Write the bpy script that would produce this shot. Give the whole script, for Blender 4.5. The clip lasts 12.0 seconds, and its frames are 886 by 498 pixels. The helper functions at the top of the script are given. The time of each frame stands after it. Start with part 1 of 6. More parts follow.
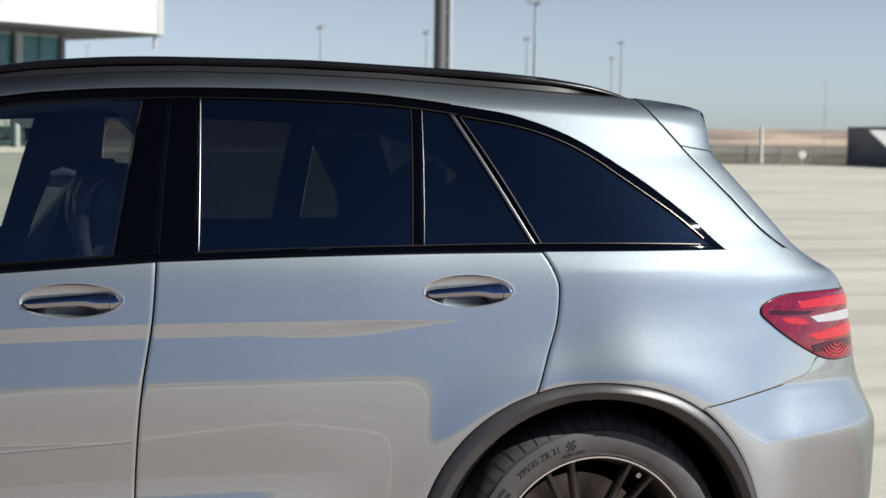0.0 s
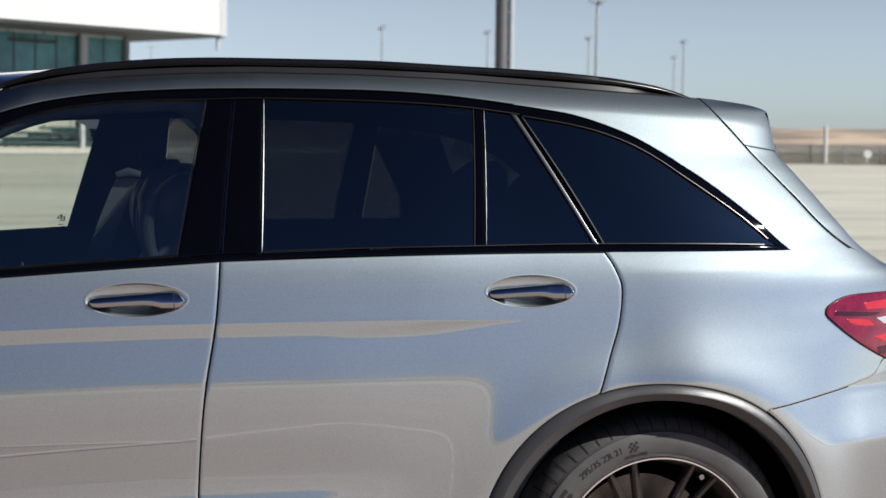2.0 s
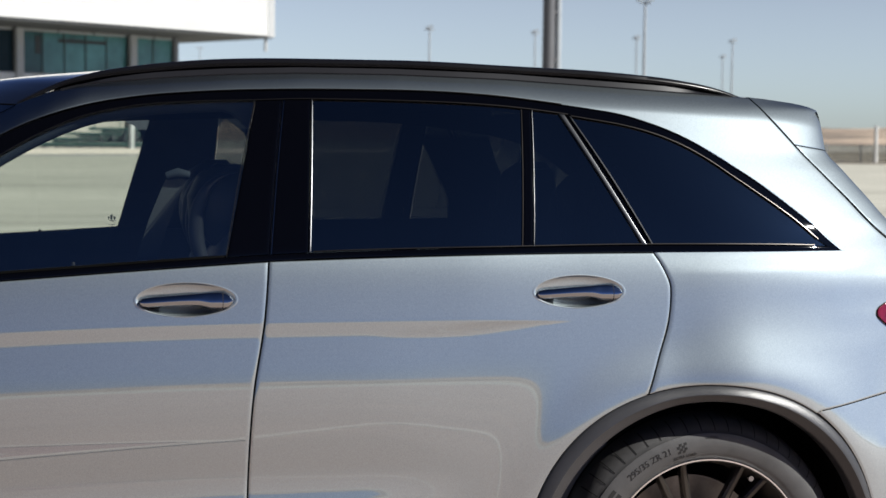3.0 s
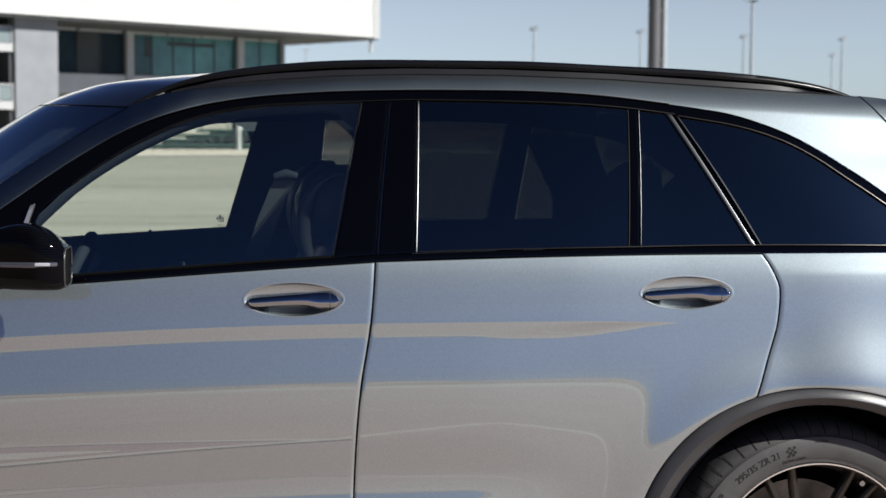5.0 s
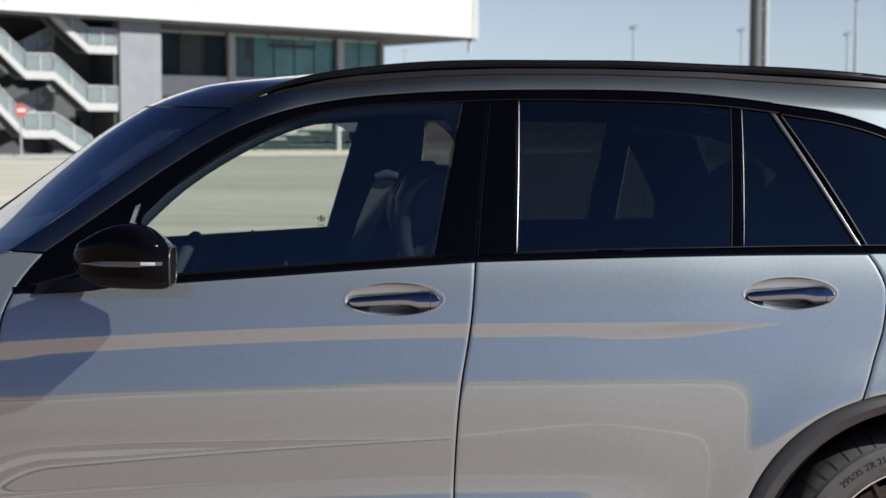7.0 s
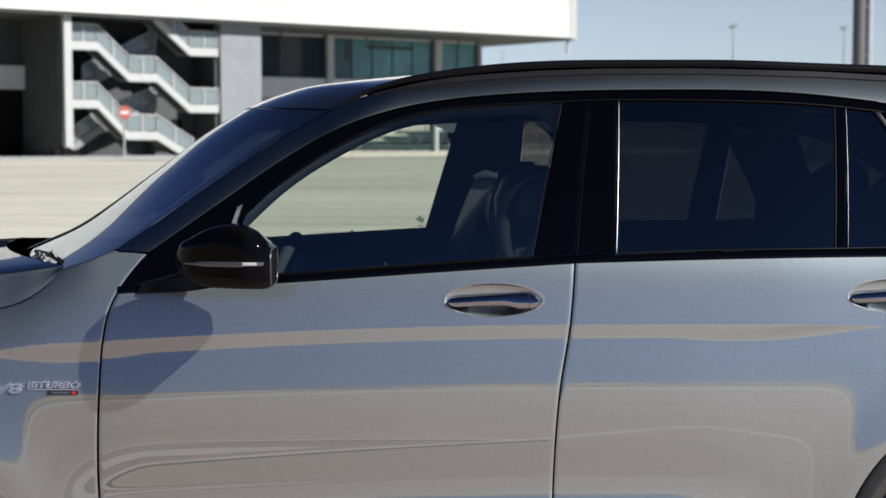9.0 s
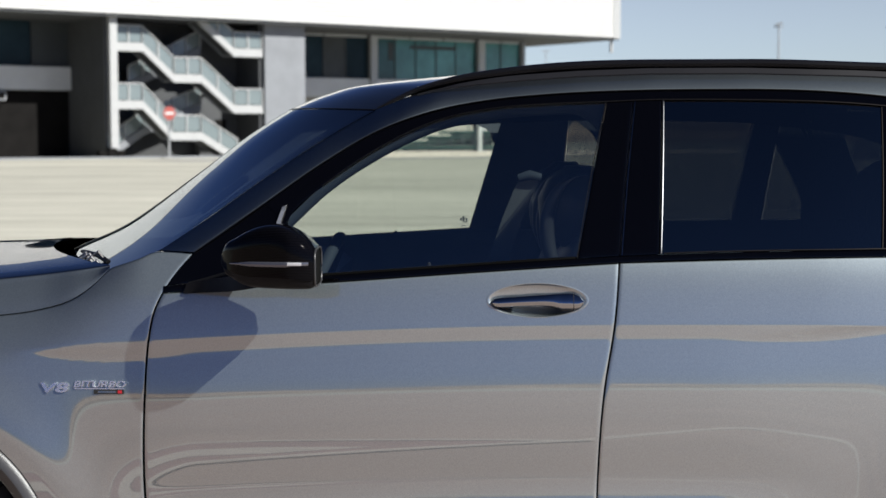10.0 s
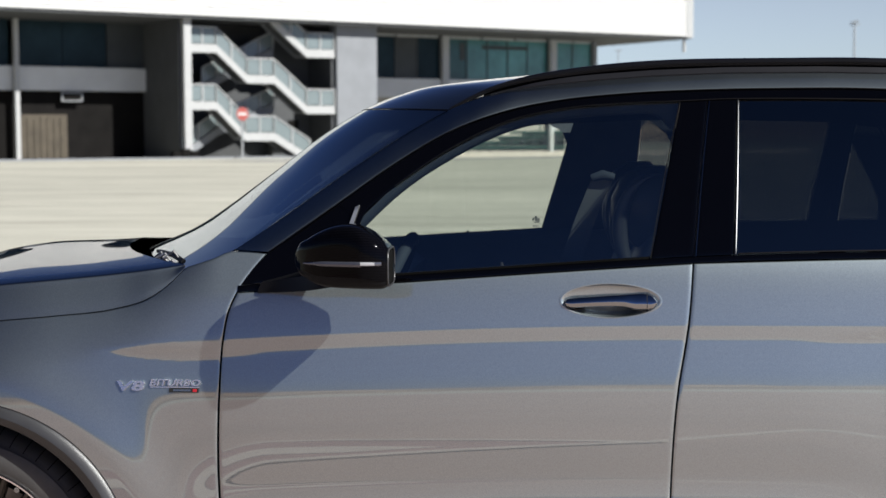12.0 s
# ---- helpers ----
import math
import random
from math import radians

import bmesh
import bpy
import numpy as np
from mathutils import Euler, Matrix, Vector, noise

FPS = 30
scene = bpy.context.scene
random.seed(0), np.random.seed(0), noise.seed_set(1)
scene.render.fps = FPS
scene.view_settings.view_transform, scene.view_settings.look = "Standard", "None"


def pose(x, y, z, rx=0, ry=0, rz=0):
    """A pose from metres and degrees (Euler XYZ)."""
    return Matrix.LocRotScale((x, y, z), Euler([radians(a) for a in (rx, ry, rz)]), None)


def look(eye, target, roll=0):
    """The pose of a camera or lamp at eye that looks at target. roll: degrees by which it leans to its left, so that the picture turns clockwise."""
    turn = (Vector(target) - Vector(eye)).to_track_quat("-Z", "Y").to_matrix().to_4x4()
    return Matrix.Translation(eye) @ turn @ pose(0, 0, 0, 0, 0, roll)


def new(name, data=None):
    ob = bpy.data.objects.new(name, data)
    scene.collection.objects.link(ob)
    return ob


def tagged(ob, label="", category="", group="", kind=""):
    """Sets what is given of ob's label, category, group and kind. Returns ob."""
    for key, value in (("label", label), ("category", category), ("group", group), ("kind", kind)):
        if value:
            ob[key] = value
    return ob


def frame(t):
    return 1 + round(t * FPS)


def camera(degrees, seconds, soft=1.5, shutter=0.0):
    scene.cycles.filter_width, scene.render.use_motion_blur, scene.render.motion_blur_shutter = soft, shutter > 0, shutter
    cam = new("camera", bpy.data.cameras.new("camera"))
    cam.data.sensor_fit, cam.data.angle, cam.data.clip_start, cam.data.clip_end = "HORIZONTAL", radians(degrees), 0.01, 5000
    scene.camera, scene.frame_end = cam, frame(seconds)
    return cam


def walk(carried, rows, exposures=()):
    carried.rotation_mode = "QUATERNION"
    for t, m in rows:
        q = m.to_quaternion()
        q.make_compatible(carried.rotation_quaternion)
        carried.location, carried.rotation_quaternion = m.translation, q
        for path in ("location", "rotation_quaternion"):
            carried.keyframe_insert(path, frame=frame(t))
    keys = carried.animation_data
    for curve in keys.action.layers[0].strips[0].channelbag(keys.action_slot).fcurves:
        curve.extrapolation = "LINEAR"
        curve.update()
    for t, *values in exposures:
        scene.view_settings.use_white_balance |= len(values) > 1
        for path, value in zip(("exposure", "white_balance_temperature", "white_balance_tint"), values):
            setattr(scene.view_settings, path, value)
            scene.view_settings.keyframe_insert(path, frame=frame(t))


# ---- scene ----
cam = camera(31.95, 12.0, soft=1.5)
cam.data.dof.use_dof = True
cam.data.dof.focus_distance = 3.75
cam.data.dof.aperture_fstop = 6.0
walk(cam, [
    (0, pose(-0.0000, -0.0000, 1.4520, 85.900, -0.718, -14.949)),
    (0.5, pose(-0.0005, 0.0001, 1.4520, 85.898, -0.702, -14.510)),
    (1, pose(-0.0011, 0.0003, 1.4520, 85.894, -0.670, -13.975)),
    (1.5, pose(-0.0017, 0.0004, 1.4520, 85.886, -0.643, -13.403)),
    (2, pose(-0.0025, 0.0006, 1.4520, 85.878, -0.609, -12.691)),
    (2.5, pose(-0.0034, 0.0008, 1.4520, 85.878, -0.560, -11.886)),
    (3, pose(-0.0045, 0.0010, 1.4520, 85.866, -0.516, -10.948)),
    (5, pose(-0.0089, 0.0017, 1.4520, 85.861, -0.322, -7.104)),
    (5.5, pose(-0.0098, 0.0018, 1.4519, 85.853, -0.279, -6.269)),
    (6, pose(-0.0109, 0.0020, 1.4519, 85.855, -0.229, -5.348)),
    (6.5, pose(-0.0120, 0.0020, 1.4520, 85.861, -0.175, -4.408)),
    (7, pose(-0.0131, 0.0021, 1.4519, 85.849, -0.125, -3.464)),
    (9, pose(-0.0172, 0.0022, 1.4520, 85.870, 0.040, 0.139)),
    (9.5, pose(-0.0181, 0.0022, 1.4520, 85.877, 0.088, 0.930)),
    (10, pose(-0.0190, 0.0022, 1.4520, 85.879, 0.133, 1.738)),
    (10.5, pose(-0.0199, 0.0022, 1.4520, 85.880, 0.170, 2.481)),
    (11, pose(-0.0207, 0.0021, 1.4520, 85.884, 0.206, 3.206)),
    (11.5, pose(-0.0214, 0.0021, 1.4520, 85.887, 0.234, 3.821)),
    (12, pose(-0.0221, 0.0020, 1.4520, 85.890, 0.260, 4.375)),
], exposures=[(0.0, 0.85), (12.0, 0.85)])

# ---- daylight ----
SUN_EL, SUN_AZ = 36.5, 121.0
world = bpy.data.worlds.new("sky")
world.use_nodes = True
wn = world.node_tree
sky = wn.nodes.new("ShaderNodeTexSky")
sky.sky_type = "NISHITA"
sky.sun_disc = False
sky.sun_elevation, sky.sun_rotation = radians(SUN_EL), radians(SUN_AZ)
sky.air_density, sky.dust_density, sky.ozone_density = 0.6, 0.35, 2.4
tint = wn.nodes.new("ShaderNodeMix")
tint.data_type, tint.blend_type = "RGBA", "MULTIPLY"
tint.inputs[0].default_value = 1.0
tint.inputs[7].default_value = (0.312, 0.322, 0.322, 1)
deep = wn.nodes.new("ShaderNodeGamma")
deep.inputs[1].default_value = 1.4
wn.links.new(sky.outputs[0], deep.inputs[0])
pale = wn.nodes.new("ShaderNodeHueSaturation")
pale.inputs["Saturation"].default_value = 0.46
wn.links.new(deep.outputs[0], pale.inputs["Color"])
wn.links.new(pale.outputs[0], tint.inputs[6])
# pale haze lies low over the horizon beyond the car; above it and behind the eye the sky is a deep clear blue
where = wn.nodes.new("ShaderNodeTexCoord")
height = wn.nodes.new("ShaderNodeSeparateXYZ")
wn.links.new(where.outputs["Generated"], height.inputs[0])
haze = wn.nodes.new("ShaderNodeMapRange")
haze.interpolation_type = "SMOOTHSTEP"
for k, v in ((1, 0.085), (2, 0.25), (3, 0.0), (4, 1.0)):
    haze.inputs[k].default_value = v
away = wn.nodes.new("ShaderNodeMath")
away.operation = "MULTIPLY_ADD"
away.inputs[1].default_value = -0.10
wn.links.new(height.outputs[1], away.inputs[0])
lifted = wn.nodes.new("ShaderNodeMath")
lifted.operation = "ADD"
lifted.inputs[1].default_value = 0.10
wn.links.new(height.outputs[2], away.inputs[2])
wn.links.new(away.outputs[0], lifted.inputs[0])
wn.links.new(lifted.outputs[0], haze.inputs[0])
clear = wn.nodes.new("ShaderNodeMix")
clear.data_type, clear.blend_type = "RGBA", "MULTIPLY"
clear.inputs[0].default_value = 1.0
wn.links.new(tint.outputs[2], clear.inputs[6])
deepen = wn.nodes.new("ShaderNodeMix")
deepen.data_type = "RGBA"
deepen.inputs[6].default_value, deepen.inputs[7].default_value = (1, 1, 1, 1), (0.165, 0.268, 0.55, 1)
wn.links.new(haze.outputs[0], deepen.inputs[0])
wn.links.new(deepen.outputs[2], clear.inputs[7])
wn.links.new(clear.outputs[2], wn.nodes["Background"].inputs[0])
wn.nodes["Background"].inputs[1].default_value = 0.0925
scene.world = world
sun = new("sun", bpy.data.lights.new("sun", "SUN"))
sun.data.energy, sun.data.angle, sun.data.color = 5.0, radians(0.53), (1.0, 0.985, 0.935)
sun.matrix_basis = look((60 * math.sin(radians(SUN_AZ)), 60 * math.cos(radians(SUN_AZ)), 60 * math.tan(radians(SUN_EL))), (0, 0, 0))


# ---- materials ----
class Mat:
    """A node material with a Principled surface and short ways to add texture."""

    def __init__(self, name, color=(0.5, 0.5, 0.5), rough=0.5, metal=0.0, **more):
        self.m = bpy.data.materials.new(name)
        self.m.use_nodes = True
        self.t = self.m.node_tree
        self.b = self.t.nodes["Principled BSDF"]
        self.set("Base Color", (*color, 1))
        self.set("Roughness", rough)
        self.set("Metallic", metal)
        for k, v in more.items():
            self.set(k.replace("_", " ").title().replace("Ior", "IOR"), v)
        self.co = None

    def set(self, k, v):
        self.b.inputs[k].default_value = v

    def node(self, kind, **vals):
        n = self.t.nodes.new(kind)
        for k, v in vals.items():
            n.inputs[k].default_value = v
        return n

    def link(self, a, b):
        self.t.links.new(a, b)

    def coords(self, stretch=(1, 1, 1), turn=0.0):
        tc = self.t.nodes.new("ShaderNodeNewGeometry")
        mp = self.t.nodes.new("ShaderNodeMapping")
        mp.inputs["Scale"].default_value = stretch
        mp.inputs["Rotation"].default_value = (0, 0, radians(turn))
        self.link(tc.outputs["Position"], mp.inputs["Vector"])
        return mp.outputs[0]

    def noise(self, scale, detail=4, stretch=(1, 1, 1), turn=0.0, rough=0.55):
        n = self.node("ShaderNodeTexNoise", Scale=scale, Detail=detail, Roughness=rough)
        self.link(self.coords(stretch, turn), n.inputs["Vector"])
        return n.outputs[0]

    def ramp(self, fac, *stops):
        r = self.t.nodes.new("ShaderNodeValToRGB")
        el = r.color_ramp.elements
        while len(el) < len(stops):
            el.new(0.5)
        for e, (p, c) in zip(el, stops):
            e.position, e.color = p, (*c, 1) if len(c) == 3 else c
        self.link(fac, r.inputs[0])
        return r.outputs[0]

    def mix(self, a, b, fac, mode="MIX"):
        n = self.t.nodes.new("ShaderNodeMix")
        n.data_type, n.blend_type = "RGBA", mode
        for sock, v in ((n.inputs[0], fac), (n.inputs[6], a), (n.inputs[7], b)):
            if hasattr(v, "links"):
                self.link(v, sock)
            else:
                sock.default_value = v if not isinstance(v, tuple) else (*v, 1)[:4]
        return n.outputs[2]

    def math(self, op, a, b=0.0):
        n = self.t.nodes.new("ShaderNodeMath")
        n.operation = op
        for i, v in enumerate((a, b)):
            if hasattr(v, "links"):
                self.link(v, n.inputs[i])
            else:
                n.inputs[i].default_value = v
        return n.outputs[0]

    def color(self, out):
        self.link(out, self.b.inputs["Base Color"])
        return self

    def rough(self, fac, lo, hi):
        n = self.node("ShaderNodeMapRange")
        n.inputs[3].default_value, n.inputs[4].default_value = lo, hi
        self.link(fac, n.inputs[0])
        self.link(n.outputs[0], self.b.inputs["Roughness"])
        return self

    def bump(self, height, strength=0.3, distance=0.01, coat=False):
        n = self.node("ShaderNodeBump", Strength=strength, Distance=distance)
        self.link(height, n.inputs["Height"])
        self.link(n.outputs[0], self.b.inputs["Normal"])
        return self


def plain(name, color, rough, metal=0.0, vary=0.12, scale=8.0, bump=0.0, fine=120.0, **more):
    """A surface with slight changes of tone at two scales, and a fine grain."""
    k = Mat(name, color, rough, metal, **more)
    a = k.noise(scale, 5)
    b = k.noise(fine, 3)
    lo = tuple(c * (1 - vary) for c in color)
    hi = tuple(min(1, c * (1 + vary)) for c in color)
    tone = k.ramp(a, (0.3, lo), (0.7, hi))
    k.color(k.mix(tone, k.ramp(b, (0.3, (0.42, 0.42, 0.42)), (0.7, (0.58, 0.58, 0.58))), 0.35 * min(1, vary * 4), "OVERLAY"))
    if bump:
        k.bump(b, bump, 0.002)
    return k.m


# silver car paint: a narrow and a broad metallic flake lobe under a sharp clear lacquer
pk = Mat("silver_paint", (0.30, 0.31, 0.32), 0.6, 1.0)
flake = pk.node("ShaderNodeTexVoronoi", Scale=620.0)
pk.link(pk.coords(), flake.inputs["Vector"])
tone = pk.mix(pk.ramp(flake.outputs["Color"], (0.0, (0.122, 0.141, 0.150)), (1.0, (0.254, 0.293, 0.311))), (0.188, 0.217, 0.231), 0.6)
fb = pk.node("ShaderNodeBump", Strength=0.05, Distance=0.0002)
pk.link(flake.outputs["Distance"], fb.inputs["Height"])
lobes = []
for low_r, high_r in ((0.50, 0.52), (0.70, 0.72)):
    metal = pk.node("ShaderNodeBsdfAnisotropic")
    metal.distribution = "BECKMANN"
    pk.link(tone, metal.inputs["Color"])
    spread = pk.node("ShaderNodeMapRange")
    spread.inputs[3].default_value, spread.inputs[4].default_value = low_r, high_r
    pk.link(pk.noise(3.0, 3), spread.inputs[0])
    pk.link(spread.outputs[0], metal.inputs["Roughness"])
    pk.link(fb.outputs[0], metal.inputs["Normal"])
    lobes.append(metal)
flakes = pk.node("ShaderNodeMixShader")
flakes.inputs[0].default_value = 0.55
pk.link(lobes[0].outputs[0], flakes.inputs[1])
pk.link(lobes[1].outputs[0], flakes.inputs[2])
lacquer = pk.node("ShaderNodeBsdfAnisotropic", Roughness=0.02)
lacquer.distribution = "GGX"
gloss = pk.node("ShaderNodeFresnel", IOR=3.35)
skin_mix = pk.node("ShaderNodeMixShader")
pk.link(gloss.outputs[0], skin_mix.inputs[0])
pk.link(flakes.outputs[0], skin_mix.inputs[1])
pk.link(lacquer.outputs[0], skin_mix.inputs[2])
pk.link(skin_mix.outputs[0], pk.t.nodes["Material Output"].inputs[0])
M_PAINT = pk.m
M_GLOSS = plain("gloss_black", (0.0008, 0.0008, 0.0012), 0.03, vary=0.05, specular_ior_level=0.30)
M_BADGE = plain("bright_badge_chrome", (0.92, 0.92, 0.93), 0.22, 1.0, vary=0.03)
M_SEAL = plain("black_rubber_seal", (0.0025, 0.0025, 0.0025), 0.5, vary=0.2, bump=0.15, specular_ior_level=0.03)
M_RAIL = plain("satin_black_rail", (0.004, 0.004, 0.005), 0.26, vary=0.1, specular_ior_level=0.22)
M_CLAD = plain("dark_grey_cladding", (0.026, 0.026, 0.028), 0.36, vary=0.12, scale=14, bump=0.2, fine=900, specular_ior_level=0.55)
M_RAILFOOT = plain("grey_rail_base", (0.006, 0.006, 0.008), 0.4, vary=0.1, scale=14, specular_ior_level=0.25)
M_CASE = plain("satin_black_plastic", (0.0055, 0.0057, 0.007), 0.42, vary=0.1, specular_ior_level=0.10)
M_TRIM = plain("dark_cabin_trim", (0.07, 0.083, 0.10), 0.62, vary=0.15, bump=0.2, fine=600)
M_LEATHER = plain("black_leather", (0.048, 0.058, 0.072), 0.48, vary=0.15, bump=0.3, fine=350)
M_GREYTRIM = plain("grey_seat_shell", (0.09, 0.10, 0.115), 0.45, vary=0.1)
M_LINING = plain("charcoal_lining_cloth", (0.014, 0.020, 0.028), 0.8, vary=0.15, bump=0.2, fine=600, specular_ior_level=0.2)
M_ETCH = plain("etched_glass_mark", (0.6, 0.61, 0.58), 0.8, vary=0.1)
M_BELT = plain("grey_belt_webbing", (0.036, 0.044, 0.049), 0.7, vary=0.1, bump=0.3, fine=700)
M_CHROME = plain("chrome", (0.34, 0.35, 0.37), 0.06, 1.0, vary=0.03)
M_SATIN = plain("satin_silver_strip", (0.078, 0.080, 0.084), 0.33, 1.0, vary=0.04)
M_LIGHTPOST = plain("brushed_silver_post", (0.62, 0.63, 0.65), 0.40, 1.0, vary=0.05)
M_BEAD = plain("bronze_grey_bead", (0.055, 0.050, 0.047), 0.30, 1.0, vary=0.05)
M_TYRE = plain("tyre_rubber", (0.047, 0.046, 0.046), 0.55, vary=0.2, scale=20, bump=0.3, fine=500)
M_TYREMARK = plain("tyre_lettering", (0.003, 0.003, 0.003), 0.6, vary=0.1)
M_RIM = plain("dark_bronze_rim", (0.060, 0.055, 0.050), 0.34, 0.75, vary=0.08)
M_LIP = plain("polished_rim_lip", (0.85, 0.85, 0.86), 0.14, 1.0, vary=0.03)
M_WELL = plain("wheel_well_black", (0.004, 0.004, 0.004), 0.85, vary=0.2, specular_ior_level=0.02)
M_STEEL = plain("brake_steel", (0.42, 0.41, 0.40), 0.35, 1.0, vary=0.1, scale=30)


def glass(name, tint, rough=0.0, ior=1.42, sheen=(1, 1, 1), share=0.0):
    """A thin pane: clear or tinted see-through with mirror gloss."""
    k = Mat(name, (0, 0, 0), 0.0)
    t = k.t
    tr = t.nodes.new("ShaderNodeBsdfTransparent")
    tr.inputs[0].default_value = (*tint, 1)
    gl = t.nodes.new("ShaderNodeBsdfGlossy")
    gl.inputs["Roughness"].default_value = rough
    gl.inputs["Color"].default_value = (*sheen, 1)
    fr = t.nodes.new("ShaderNodeFresnel")
    fr.inputs[0].default_value = ior
    mx = t.nodes.new("ShaderNodeMixShader")
    mx.inputs[0].default_value = share
    if not share:
        t.links.new(fr.outputs[0], mx.inputs[0])
    for a, b in ((tr.outputs[0], mx.inputs[1]), (gl.outputs[0], mx.inputs[2]), (mx.outputs[0], t.nodes["Material Output"].inputs[0])):
        t.links.new(a, b)
    return k.m


M_GLASS = glass("front_side_glass", (0.93, 0.975, 0.93), 0.0, 1.5, (0.88, 0.99, 1.0), 0.20)
M_PRIVACY = glass("dark_privacy_glass", (0.120, 0.130, 0.125), 0.0, 1.5, (0.85, 0.94, 0.92), 0.165)
M_SCREEN = glass("windscreen_glass", (0.025, 0.035, 0.05), 0.0, 2.7, (0.86, 0.90, 0.92))
M_STRIP = plain("smoked_lamp_strip", (0.12, 0.125, 0.15), 0.12, 0.6, vary=0.05)
M_DISC = plain("dark_brake_disc", (0.16, 0.15, 0.14), 0.4, 1.0, vary=0.15, scale=30)
M_BLACKGLASS = plain("black_roof_glass", (0.004, 0.005, 0.008), 0.03, vary=0.05)
M_RED = plain("red_lamp_lens", (0.125, 0.006, 0.018), 0.10, vary=0.25, scale=45, fine=200, coat_weight=0.2, coat_roughness=0.02)
M_REDBRIGHT = plain("bright_red_reflector", (0.36, 0.016, 0.024), 0.25, 0.1, vary=0.1, scale=60)
M_REDDARK = plain("dark_red_lamp_body", (0.030, 0.002, 0.006), 0.2, vary=0.2, scale=40)
M_WHITELENS = plain("white_lamp_lens", (0.30, 0.30, 0.32), 0.12, vary=0.05)
M_HOLE = plain("black_recess", (0.003, 0.003, 0.003), 0.9, vary=0.1)

def spl(*pts):
    """Smooth curve through (x, y) control points, monotone between them."""
    xs = np.array([p[0] for p in pts], float)
    ys = np.array([p[1] for p in pts], float)
    h = np.diff(xs)
    d = np.diff(ys) / h
    m = np.zeros(len(xs))
    if len(xs) > 2:
        for i in range(1, len(xs) - 1):
            m[i] = (d[i - 1] * h[i] + d[i] * h[i - 1]) / (h[i - 1] + h[i])
            if d[i - 1] * d[i] <= 0:
                m[i] = 0
            else:
                lim = 3 * min(abs(d[i - 1]), abs(d[i]))
                m[i] = max(-lim, min(lim, m[i]))
        m[0], m[-1] = d[0] * 1.5 - m[1] / 2, d[-1] * 1.5 - m[-2] / 2
    else:
        m[:] = d[0]
    def f(x):
        x = np.asarray(x, float)
        i = np.clip(np.searchsorted(xs, x) - 1, 0, len(h) - 1)
        t = (x - xs[i]) / h[i]
        inside = (((2 * t - 3) * t * t + 1) * ys[i] + (t * (t - 2) + 1) * t * h[i] * m[i]
                  + (3 - 2 * t) * t * t * ys[i + 1] + (t - 1) * t * t * h[i] * m[i + 1])
        out = np.where(t < 0, ys[0] + m[0] * (x - xs[0]), np.where(t > 1, ys[-1] + m[-1] * (x - xs[-1]), inside))
        return out
    return f
SIDE = 3.60
crease_z = spl((-1.6, 0.92), (-1.18, 0.949), (-0.82, 0.976), (-0.41, 0.998), (0.27, 1.015), (0.83, 1.016), (1.2, 1.012), (2.3, 1.0))
belt_z = spl((-1.6, 1.03), (-0.79, 1.085), (-0.41, 1.111), (0.0, 1.139), (0.28, 1.156), (0.85, 1.170), (1.22, 1.173), (2.3, 1.172))
tail_x = spl((0.25, 2.30), (0.40, 2.375), (0.566, 2.374), (0.665, 2.366), (0.764, 2.326), (0.862, 2.304), (0.959, 2.291), (1.039, 2.274), (1.099, 2.204), (1.125, 2.143), (1.176, 2.046),
             (1.239, 1.970), (1.30, 1.921), (1.368, 1.867), (1.43, 1.824), (1.484, 1.826), (1.531, 1.825), (1.56, 1.77), (1.62, 1.70))
# lean of the skin from upright, in degrees, by height above the crease
lean = spl((-0.80, -14), (-0.60, -6), (-0.46, 2), (-0.412, 7.5), (-0.385, 5), (-0.335, -1), (-0.25, 0.7), (-0.147, 4.6), (-0.06, 6.6), (-0.040, 5.8),
           (-0.028, 2.4), (-0.006, 2.2), (0.003, 5.5), (0.02, 6.6), (0.07, 8), (0.11, 12), (0.15, 20), (0.20, 22))
lean_plain = spl((-0.80, -14), (-0.62, -6), (-0.50, 2), (-0.38, 1), (-0.27, 2), (-0.147, 4.6), (-0.04, 6.4), (0.02, 7.2), (0.07, 9), (0.11, 13), (0.15, 20), (0.20, 22))
lift = np.linspace(-0.95, 0.30, 501)
skin_a = np.cumsum(np.tan(np.radians(lean(lift)))) * (lift[1] - lift[0])
skin_b = np.cumsum(np.tan(np.radians(lean_plain(lift)))) * (lift[1] - lift[0])
skin_a -= np.interp(-0.30, lift, skin_a)
skin_b -= np.interp(-0.30, lift, skin_b)
REAR_HUB, FRONT_HUB, HUB_Z = 1.385, -1.488, 0.372


def smooth(a, b, x):
    t = np.clip((np.asarray(x, float) - a) / (b - a), 0, 1)
    return t * t * (3 - 2 * t)


